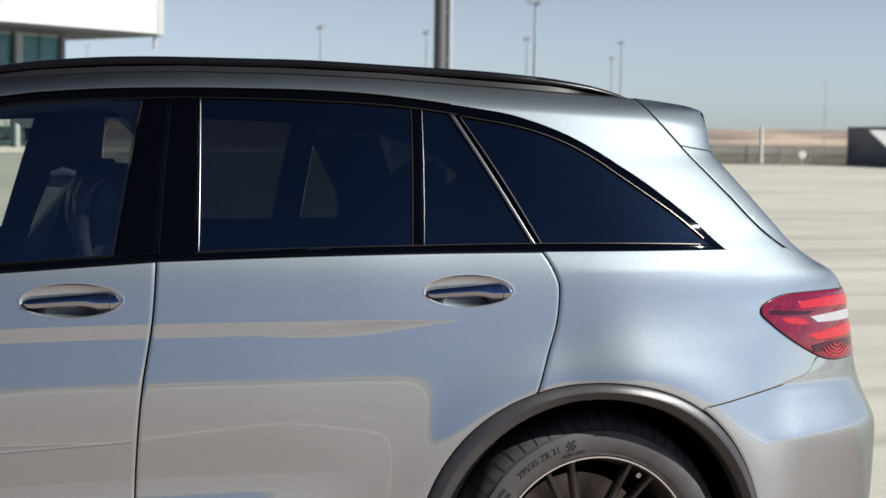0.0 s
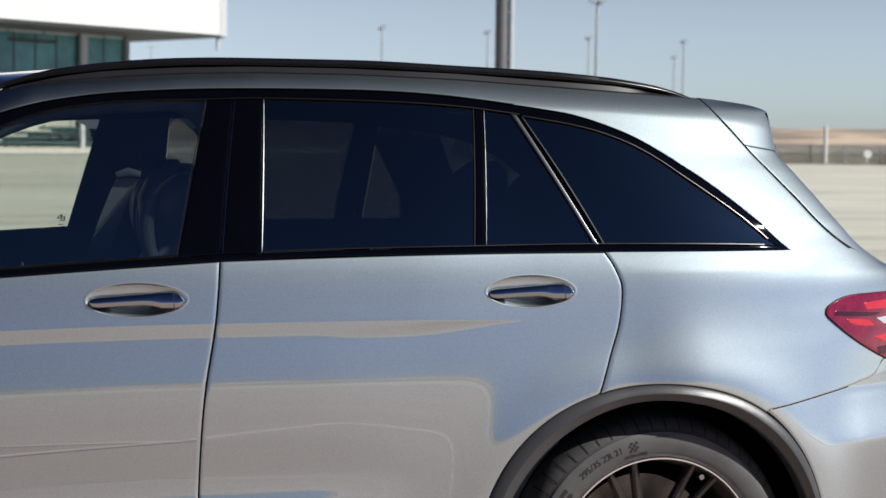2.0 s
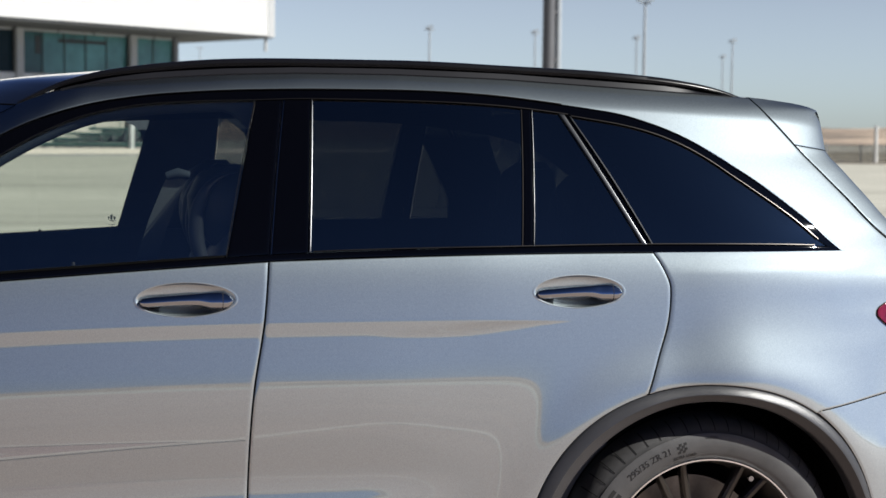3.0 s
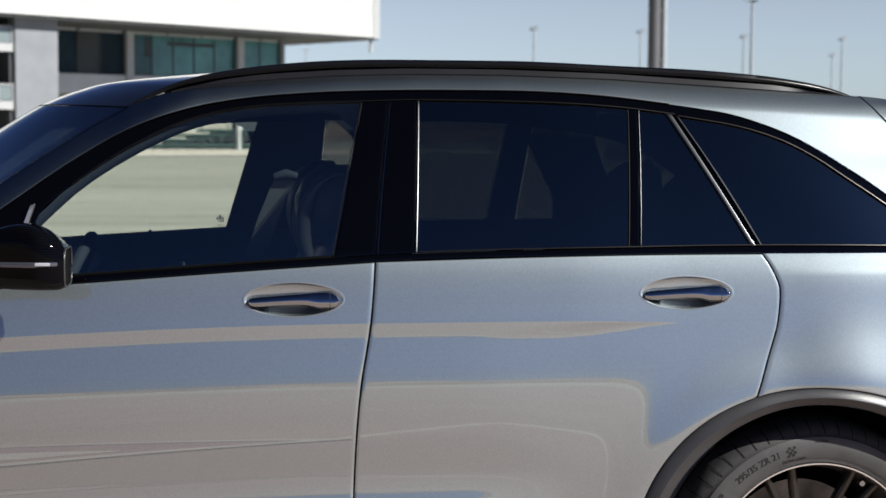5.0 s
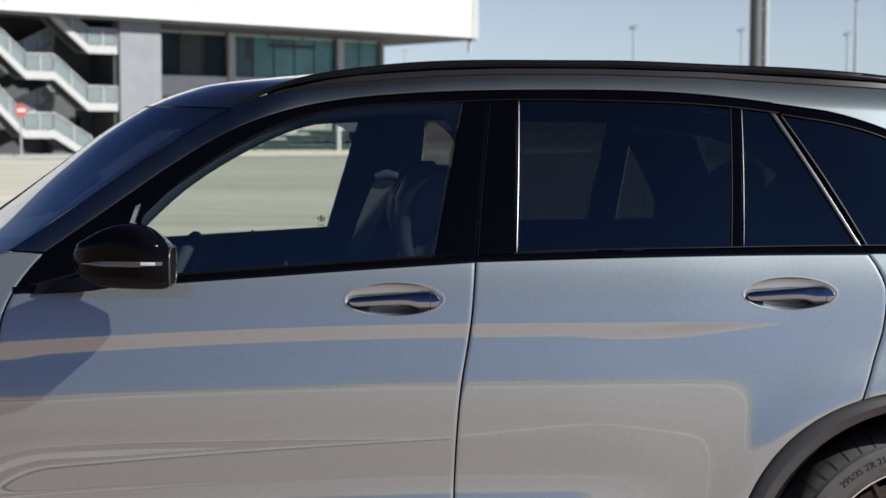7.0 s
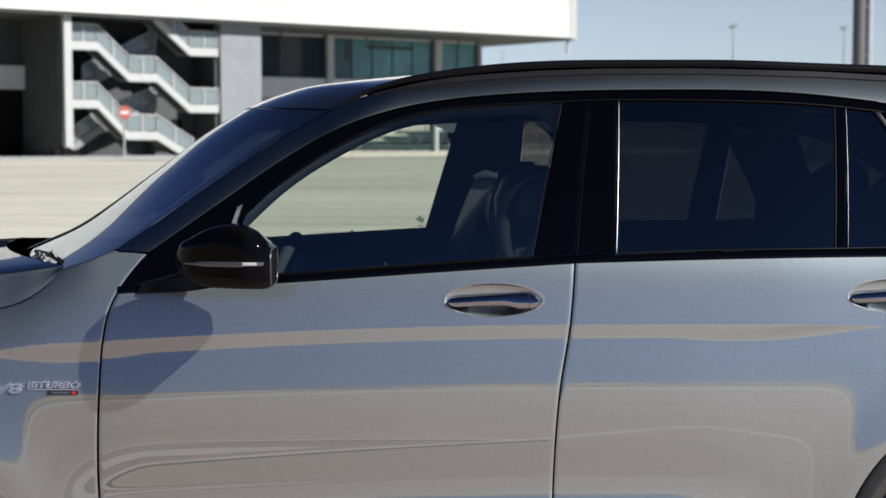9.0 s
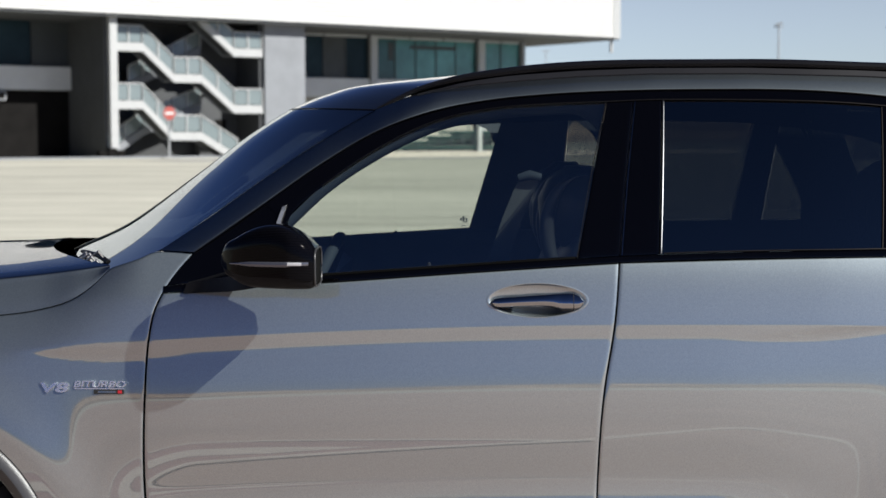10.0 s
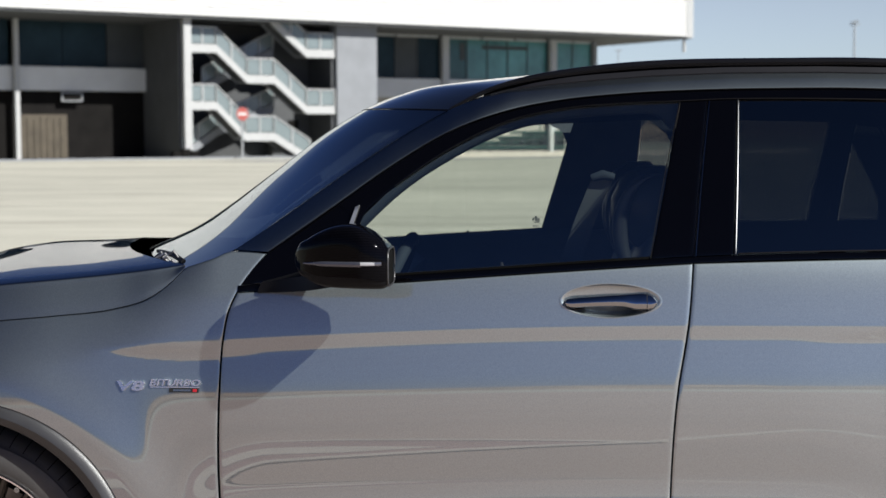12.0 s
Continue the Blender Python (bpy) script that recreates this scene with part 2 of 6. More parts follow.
def skin(x, z):
    """Depth of the body's near side at length x and height z."""
    x, z = np.asarray(x, float), np.asarray(z, float)
    zb = belt_z(x)
    s = np.minimum(z, zb) - crease_z(x)
    fade = 7.0 * np.clip(-0.006 - s, 0, 0.035)
    k = smooth(-1.2, -0.95, x - fade) * (1 - smooth(0.74, 1.06, x + fade))
    y = SIDE + k * np.interp(s, lift, skin_a) + (1 - k) * np.interp(s, lift, skin_b)
    h = np.maximum(z - zb, 0)
    y = y + 0.36 * h + 0.35 * h * h
    for hub in (REAR_HUB, FRONT_HUB):
        r = np.hypot(x - hub, z - HUB_Z)
        y = y - 0.013 * np.exp(-((np.maximum(r, 0.49) - 0.49) / 0.09) ** 2) * (1 - smooth(0.85, 1.05, z))
    r = np.hypot(x - REAR_HUB, z - HUB_Z)
    y = y - 0.020 * np.exp(-((np.maximum(r, 0.49) - 0.49) / 0.20) ** 2) * smooth(1.26, 1.50, x) * (1 - smooth(0.92, 1.10, z))
    x0 = 1.35 - 0.20 * smooth(1.15, 1.5, z)
    a = tail_x(z) - x0
    u = np.clip((x - x0) / a, 0, 0.9985)
    y = y + (0.45 - 0.25 * smooth(1.02, 1.25, z)) * (1 - np.sqrt(1 - u * u))
    # front corner
    v = np.clip((-1.25 - x) / 1.02, 0, 0.9985)
    y = y + 0.55 * (1 - np.sqrt(1 - v * v)) * np.where(v > 0, 1, 0)
    return y

# ---- mesh helpers ----
CY = 4.565  # the car's middle line


def far_shift(x):
    """Shifts the far side's front doors and pillar ahead, to fit the camera's view."""
    return -float(smooth(-1.40, -0.85, x) * (0.21 - 0.05 * smooth(-0.40, 0.10, x) - 0.16 * smooth(0.42, 0.88, x)))


def set_back(x, y, z, d):
    """Moves a point back by d along the camera's sight line, keeping its place in the view."""
    k = 1 + d / y
    return (x * k, y * k, 1.452 + (z - 1.452) * k)


class Geo:
    """Gathers vertices and faces for one mesh."""

    def __init__(self, far=False, raw=False):
        self.v, self.f, self.far, self.raw = [], [], far, raw

    def add(self, pts):
        n = len(self.v)
        for x, y, z in pts:
            if self.far:
                self.v.append((x + (0 if self.raw else far_shift(x)), 2 * CY - y, z if self.raw else z - (0.030 + 0.040 * float(smooth(-0.80, -0.95, x))) * float(smooth(0.6, 1.05, z))))
            else:
                self.v.append((x, y, z))
        return n

    def face(self, *idx):
        self.f.append(tuple(reversed(idx)) if self.far else tuple(idx))

    def grid(self, rows, closed=False, flip=False):
        """rows: lists of points; joins neighbours. closed: each row is a loop."""
        base = [self.add(r) for r in rows]
        n = len(rows[0])
        for a, b in zip(base, base[1:]):
            for i in range(n if closed else n - 1):
                j = (i + 1) % n
                q = (a + i, a + j, b + j, b + i)
                self.face(*(reversed(q) if flip else q))
        return base

    def cap(self, start, n, flip=False):
        ids = range(start, start + n)
        self.face(*(reversed(ids) if flip else ids))

    def box(self, x0, x1, y0, y1, z0, z1):
        n = self.add([(x, y, z) for z in (z0, z1) for y in (y0, y1) for x in (x0, x1)])
        for q in ((0, 2, 3, 1), (4, 5, 7, 6), (0, 1, 5, 4), (2, 6, 7, 3), (0, 4, 6, 2), (1, 3, 7, 5)):
            self.face(*(n + i for i in q))

    def tube(self, pts, radius, n=10, flat=1.0):
        """A round bar along points; radius may be a list."""
        rows = []
        for i, p in enumerate(pts):
            p = Vector(p)
            d = (Vector(pts[min(i + 1, len(pts) - 1)]) - Vector(pts[max(i - 1, 0)])).normalized()
            side = d.cross(Vector((0, 0, 1)))
            side = side.normalized() if side.length > 1e-4 else Vector((1, 0, 0))
            up = side.cross(d)
            r = radius[i] if isinstance(radius, (list, tuple)) else radius
            rows.append([tuple(p + side * (r * math.cos(2 * math.pi * k / n)) + up * (r * flat * math.sin(2 * math.pi * k / n))) for k in range(n)])
        b = self.grid(rows, closed=True, flip=True)
        self.cap(b[0], n)
        self.cap(b[-1], n, flip=True)

    def revolve(self, hub, profile, n=96, a0=0.0, a1=360.0, flip=False):
        """Turns (radius, depth) pairs about the cross axis at hub (x, z)."""
        full = abs(a1 - a0) >= 359.9
        rows = []
        for k in range(n if full else n + 1):
            a = radians(a0 + (a1 - a0) * k / n)
            rows.append([(hub[0] + r * math.cos(a), y, hub[1] + r * math.sin(a)) for r, y in profile])
        if full:
            rows.append(rows[0])
        self.grid(rows, flip=flip)


def build(name, g, mat, parent=None, label="", smooth_angle=40.0):
    me = bpy.data.meshes.new(name)
    me.from_pydata(g.v, [], g.f)
    me.validate()
    me.update()
    if smooth_angle:
        me.polygons.foreach_set("use_smooth", [True] * len(me.polygons))
        me.set_sharp_from_angle(angle=radians(smooth_angle))
    me.materials.append(mat)
    ob = new(name, me)
    if parent:
        ob.parent = parent
        top = parent
        while top.parent:
            top = top.parent
        if parent is top:
            ob.matrix_parent_inverse = Matrix.Translation(-top.location) if top.type == "EMPTY" else Matrix()
    if label:
        tagged(ob, label)
    return ob


def root(name, at, label, category, group="", kind=""):
    ob = new(name)
    ob.location = at
    ob.empty_display_size = 0.2
    return tagged(ob, label, category, group, kind)


def path(*pts):
    """A smooth line through (x, z) points, by the share of its length."""
    p = np.array(pts, float)
    s = np.concatenate([[0], np.cumsum(np.hypot(*np.diff(p, axis=0).T))])
    s /= s[-1]
    fx, fz = spl(*zip(s, p[:, 0])), spl(*zip(s, p[:, 1]))
    return lambda t: np.stack([fx(t), fz(t)], -1)


def coons(lo, hi, left, right, us, vs):
    u, v = np.asarray(us)[None, :, None], np.asarray(vs)[:, None, None]
    B, T, L, R = lo(us)[None], hi(us)[None], left(vs)[:, None], right(vs)[:, None]
    c00, c10, c01, c11 = lo(0.0), lo(1.0), hi(0.0), hi(1.0)
    L = L + (1 - v) * (c00 - left(0.0)) + v * (c01 - left(1.0))
    R = R + (1 - v) * (c10 - right(0.0)) + v * (c11 - right(1.0))
    return (1 - v) * B + v * T + (1 - u) * L + u * R - ((1 - u) * (1 - v) * c00 + u * (1 - v) * c10 + (1 - u) * v * c01 + u * v * c11)


def even(n):
    return np.linspace(0, 1, n)


def late(n):
    return np.sin(np.linspace(0, math.pi / 2, n))


def patch(g, lo, hi, left, right, us, vs, off=0.0, gap=0.0019, roll=0.0026, flange=0.02, edges="lrbt", shape=None, roll_in=None):
    """A skin panel between four edges, with a rolled rim that turns in at the edges named."""
    us, vs = np.asarray(us, float), np.asarray(vs, float)
    def span(f):
        return float(np.sum(np.hypot(*np.diff(f(even(30)), axis=0).T)))

    lu, lv = max(0.01, span(lo), span(hi)), max(0.01, span(left), span(right))

    def ends(w, length, a, b):
        g0, g1 = (gap / length if a else 0), (gap / length if b else 0)
        w = g0 + w * (1 - g0 - g1)
        w = list(w)
        if a:
            w = [w[0], w[0] + 0.25 * roll / length, w[0] + roll / length] + [k for k in w if k > w[0] + 1.8 * roll / length]
        if b:
            w = [k for k in w if k < w[-1] - 1.8 * roll / length] + [w[-1] - roll / length, w[-1] - 0.25 * roll / length, w[-1]]
        return np.array(w)

    uu, vv = ends(us, lu, "l" in edges, "r" in edges), ends(vs, lv, "b" in edges, "t" in edges)
    P = coons(lo, hi, left, right, uu, vv)
    X, Z = P[..., 0], P[..., 1]
    X = np.where(X > 1.5, np.minimum(X, tail_x(Z) - 0.0008), X)
    Y = skin(X, Z) + off
    if shape:
        Y = Y + shape(X, Z)
    d = np.zeros_like(Y)
    for e, sl in (("l", (slice(None), 0)), ("r", (slice(None), -1)), ("b", (0, slice(None))), ("t", (-1, slice(None)))):
        if e in edges:
            d[sl] = 0.0022
    for e, sl in (("l", (slice(None), 1)), ("r", (slice(None), -2)), ("b", (1, slice(None))), ("t", (-2, slice(None)))):
        if e in edges:
            d[sl] = np.maximum(d[sl], 0.0007)
    Y = Y + d
    if roll_in:
        k = 1 + roll_in(X, Z) / Y
        X, Y, Z = X * k, Y * k, 1.452 + (Z - 1.452) * k
    rows = [[(X[j, i], Y[j, i], Z[j, i]) for i in range(X.shape[1])] for j in range(X.shape[0])]
    g.grid(rows)
    if flange:
        rim = {"l": [r[0] for r in rows], "r": [r[-1] for r in rows], "b": rows[0], "t": rows[-1]}
        for e in edges:
            a = rim[e]
            g.grid([a, [(x, y + flange, z) for x, y, z in a]], flip=e in "rb" and True or False) if e in "lt" else g.grid([a, [(x, y + flange, z) for x, y, z in a]], flip=True)
    return X, Y, Z


def arch(hub, r0, k=0.014):
    """The wheel arch's edge: a slightly squared circle, by angle in degrees."""
    def f(a):
        a = np.radians(np.asarray(a, float))
        r = r0 + k * np.sin(2 * a) ** 2
        return np.stack([hub + r * np.cos(a), HUB_Z + r * np.sin(a)], -1)
    return f


REAR_ARCH, FRONT_ARCH = arch(1.366, 0.475), arch(-1.488, 0.452, 0.010)


def along(f, a, b):
    return lambda t: f(a + (b - a) * np.asarray(t, float))


def join(*fs):
    """Several lines end to end as one, by the share of the whole length."""
    lens = np.array([float(np.sum(np.hypot(*np.diff(f(even(40)), axis=0).T))) for f in fs])
    cut = np.concatenate([[0], np.cumsum(lens) / lens.sum()])

    def g(t):
        t = np.asarray(t, float)
        out = np.zeros(t.shape + (2,))
        k = np.clip(np.searchsorted(cut, t, side="right") - 1, 0, len(fs) - 1)
        for i, f in enumerate(fs):
            m = k == i
            if np.any(m):
                out[m] = f((t[m] - cut[i]) / (cut[i + 1] - cut[i]))
        return out
    return g


# ---- the lines of the body, seen from its side ----
BELT = [(-0.795, 1.086), (-0.41, 1.111), (0.0, 1.139), (0.285, 1.157), (0.85, 1.170), (1.236, 1.172)]
front_seam = path((-0.812, 0.40), (-0.836, 0.594), (-0.839, 0.707), (-0.836, 0.842), (-0.827, 0.976), (-0.814, 1.043), (-0.795, 1.086))
mid_seam = path((0.228, 0.40), (0.232, 0.60), (0.249, 0.858), (0.274, 1.017), (0.285, 1.157))
rear_seam = path(tuple(REAR_ARCH(109.0)), (1.240, 0.917), (1.267, 1.000), (1.276, 1.083), (1.260, 1.132), (1.236, 1.172))
roof_lo = [(-0.725, 1.179), (-0.560, 1.295), (-0.426, 1.390), (-0.291, 1.469), (-0.153, 1.518), (-0.014, 1.544), (0.125, 1.557), (0.336, 1.566), (0.590, 1.568), (0.875, 1.557), (1.044, 1.538)]
roof_hi = [(-0.811, 1.184), (-0.696, 1.262), (-0.563, 1.357), (-0.429, 1.447), (-0.293, 1.525), (-0.224, 1.553), (-0.154, 1.571), (-0.066, 1.582), (0.066, 1.594), (0.20, 1.603), (0.377, 1.609), (0.616, 1.609), (0.906, 1.601), (1.044, 1.593)]
pillar_lo = [(1.044, 1.538), (1.120, 1.528), (1.194, 1.516), (1.268, 1.495), (1.342, 1.467), (1.415, 1.430), (1.488, 1.384), (1.560, 1.337), (1.632, 1.282), (1.706, 1.221), (1.745, 1.187), (1.757, 1.171)]
glass_hi = [(-0.500, 1.262), (-0.424, 1.335), (-0.289, 1.427), (-0.152, 1.492), (-0.014, 1.522), (0.124, 1.533), (0.261, 1.538), (0.404, 1.543), (0.587, 1.542), (0.943, 1.526), (1.057, 1.512)]
quarter_hi = [(1.064, 1.508), (1.116, 1.500), (1.190, 1.488), (1.264, 1.470), (1.338, 1.443), (1.410, 1.405), (1.482, 1.356), (1.554, 1.307), (1.626, 1.255), (1.699, 1.194)]
glass_lo = spl((-0.80, 1.102), (-0.415, 1.126), (0.184, 1.166), (0.287, 1.172), (0.38, 1.176), (0.93, 1.187), (1.21, 1.190), (1.699, 1.183), (1.745, 1.181))
tail_seam = [(2.150, 1.104), (2.107, 1.123), (2.006, 1.159), (1.901, 1.217), (1.812, 1.310), (1.692, 1.440), (1.579, 1.564)]


ROOF_EDGE = roof_hi + [(1.206, 1.583), (1.365, 1.575), (1.508, 1.568), (1.579, 1.565), (1.684, 1.556), (1.765, 1.546), (1.8235, 1.531)]
ROOF_ROLL, WING_ROLL = 0.060, 0.040


def roof_roll(X, Z):
    """How far the roof's side rolls in towards its upper edge."""
    top = np.interp(X, [p[0] for p in ROOF_EDGE], [p[1] for p in ROOF_EDGE])
    width = 0.060 + 0.055 * smooth(-0.15, -0.45, X)
    return ROOF_ROLL * np.clip(1 - (top - Z) / width, 0, 1) ** 1.7


def shoulder(X, Z):
    """A soft ridge along the rear shoulder, below the window."""
    return -0.0085 * smooth(1.15, 1.50, X) * (1 - smooth(1.72, 1.88, X)) * smooth(0.92, 1.118, Z) * (1 - smooth(1.118, 1.168, Z))


def wing_roll(X, Z):
    top = np.interp(X, [-2.1, -1.53, -0.72], [0.93, 1.01, 1.18])
    return WING_ROLL * np.clip(1 - (top - Z) / 0.17, 0, 1) ** 1.8 * (1 - smooth(-1.10, -0.84, X))


def low(x0, x1, n=7):
    return path(*[(x, float(glass_lo(x))) for x in np.linspace(x0, x1, n)])


def high(x0, x1, n=9, drop=0.0):
    f = spl(*glass_hi)
    return path(*[(x, float(f(x)) - drop) for x in np.linspace(x0, x1, n)])


def line(a, b):
    return path(a, b)


car = root("car", (0.4, CY, 0.0), "silver estate-bodied sport utility car parked on pale concrete", "car")


DISH = ((0.02, 0.029), (0.30, 0.0285), (0.50, 0.0265), (0.65, 0.0235), (0.77, 0.0185), (0.86, 0.0125), (0.92, 0.007), (0.96, 0.0025), (0.985, -0.0003))


def cup(cx, cz, a, b, depth):
    """A shallow oval dip in a door, just behind its handle's dish."""
    def f(X, Z):
        r = np.sqrt(((X - cx) / a) ** 2 + ((Z - cz) / b) ** 2)
        d = np.interp(r, [p[0] for p in DISH], [p[1] for p in DISH]) * depth / 0.029 * (0.40 + 0.60 * smooth(0.35, -0.45, (Z - cz) / b))
        return np.where(r < 1.0, d + 0.0035, 0.0)
    return f


def bowl(parent, cx, cz, a, b, depth, far):
    """The smooth oval dish itself, with a fine raised rim."""
    g = Geo(far)
    rows = []
    for r, d in ((1.05, 0.0006), (1.03, -0.0007), (1.00, -0.0009), (0.985, -0.0003), (0.96, 0.0025), (0.92, 0.007), (0.86, 0.0125), (0.77, 0.0185), (0.65, 0.0235), (0.50, 0.0265), (0.30, 0.0285), (0.02, 0.029)):
        row = []
        for k in range(72):
            t = 2 * math.pi * k / 72
            x, z = cx + a * r * math.cos(t), cz + b * r * math.sin(t)
            row.append((x, float(skin(x, z)) + d * depth / 0.029 * (0.40 + 0.60 * float(smooth(0.35, -0.45, (z - cz) / b))), z))
        rows.append(row)
    g.grid(rows, closed=True, flip=False)
    build("handle_dish", g, M_PAINT, parent)


def handle(parent, cx, cz, far):
    """A chrome pull bar bridging its dish: two feet, an arched grip and a rounded end piece."""
    y0 = float(skin(cx, cz))
    top = spl((0.0, 0.003), (0.06, 0.0058), (0.25, 0.0095), (0.55, 0.0140), (0.82, 0.0170), (0.93, 0.0145), (1.0, 0.0075))
    under = spl((0.0, -0.0125), (0.08, -0.0165), (0.25, -0.0145), (0.48, -0.0130), (0.66, -0.0160), (0.78, -0.0250), (0.90, -0.0250), (1.0, -0.0135))
    rows = []
    n = 22
    for k in range(53):
        t = k / 52
        t = 0.5 - 0.5 * math.cos(math.pi * t)
        x = cx - 0.1055 + 0.2130 * t
        zt, zb = float(top(t)), float(under(t))
        zc, hz = cz + (zt + zb) / 2, (zt - zb) / 2 * min(1.0, t / 0.02, (1 - t) / 0.035 + 0.02) ** 0.4
        bow = 0.0075 * math.sin(math.pi * min(1, max(0, 0.03 + 0.94 * t))) ** 0.6 - 0.001
        hy = 0.0075 + 0.0025 * t
        row = []
        for i in range(n):
            a = 2 * math.pi * i / n
            ca, sa = math.cos(a), math.sin(a)
            dz = hz * math.copysign(abs(sa) ** 0.75, sa)
            tuck = 0.014 * max(0.0, -dz - 0.012) / 0.012 + 0.30 * max(0.0, dz)
            row.append((x, y0 - bow + hy * math.copysign(abs(ca) ** 0.8, ca) + tuck, zc + dz))
        rows.append(row)
    g = Geo(far)
    b = g.grid(rows, closed=True, flip=False)
    g.cap(b[0], n, True)
    g.cap(b[-1], n)
    h = build("door_handle", g, M_CHROME, parent, "chrome pull handle")
    # the two feet under the grip, set back into the dish
    for xa, xb, drop in ((cx - 0.098, cx - 0.052, 0.0290), (cx + 0.048, cx + 0.098, 0.0305)):
        g = Geo(far)
        foot_rows = []
        for q in np.linspace(0, 1, 9):
            w = (xb - xa) / 2 * (1 - 0.42 * q ** 2)
            foot_rows.append([((xa + xb) / 2 + 0.10 * (cx - (xa + xb) / 2) * -q + w * math.cos(a), y0 + 0.008 + 0.014 * q + 0.009 * math.sin(a), cz - 0.008 - (drop - 0.008) * q) for a in np.linspace(0, 2 * math.pi, 20, endpoint=False)])
        b = g.grid(foot_rows, closed=True, flip=True)
        g.cap(b[-1], 20)
        # chrome foot coloured black, its dark reflection put into the colour
        build("handle_foot", g, M_GLOSS, h, "handle foot, coloured black for its dark reflection")
    # the fine joint before the rounded end piece
    g = Geo(far)
    yc = y0 - 0.004
    zc = cz - 0.002
    ring = [(x, yc + (y - yc) * 1.03, zc + (z - zc) * 1.03) for x, y, z in rows[41]]
    g.grid([[(x + dx, y, z) for x, y, z in ring] for dx in (-0.0007, 0.0007)], closed=True)
    build("end_cap_joint", g, M_HOLE, h)


def door(which, far):
    """A door skin with its inner trim, panes, frame pieces and handle."""
    us, vs = even(40), even(30)
    if not far:
        a, b = (0.70, 0.99) if which == "front" else (0.58, 0.92)
        us = np.unique(np.concatenate([even(110), np.linspace(a, b, 180)]))
        vs = np.unique(np.concatenate([even(110), np.linspace(0.80, 0.97, 80)]))
    g = Geo(far)
    if which == "front":
        lo, hi = path((-0.812, 0.40), (0.228, 0.40)), path(*BELT[:4])
        f = cup(0.092, 1.070, 0.116, 0.0395, 0.034)
        patch(g, lo, hi, front_seam, mid_seam, us, vs, shape=f)
        d = build("front_door", g, M_PAINT, car, "silver front door, closed")
        bowl(d, 0.092, 1.070, 0.116, 0.0395, 0.021, far)
        handle(d, 0.092, 1.070, far)
    else:
        edge = join(along(REAR_ARCH, 176.6, 109.0), rear_seam)
        lo, hi = path((0.228, 0.40), tuple(REAR_ARCH(176.6))), path(*BELT[3:])
        f = cup(1.040, 1.079, 0.114, 0.0395, 0.034)
        patch(g, lo, hi, mid_seam, edge, us, vs, shape=f)
        d = build("rear_door", g, M_PAINT, car, "silver rear door, closed")
        bowl(d, 1.040, 1.079, 0.114, 0.0395, 0.021, far)
        handle(d, 1.040, 1.079, far)
    return d


def pane(name, lo, hi, left, right, mat, parent, far, off=0.004, nu=24, nv=10, label=""):
    g = Geo(far)
    patch(g, lo, hi, left, right, even(nu), even(nv), off=off, gap=0.0, roll=0.0, flange=0.0, edges="")
    ob = build(name, g, mat, parent, label)
    return ob


def strip(name, lo, hi, left, right, mat, parent, far, off=0.0, nu=60, nv=4, flange=0.012, label="", roll=0.003):
    g = Geo(far)
    patch(g, lo, hi, left, right, even(nu), even(nv), off=off, gap=0.0006, roll=roll, flange=flange)
    return build(name, g, mat, parent, label)


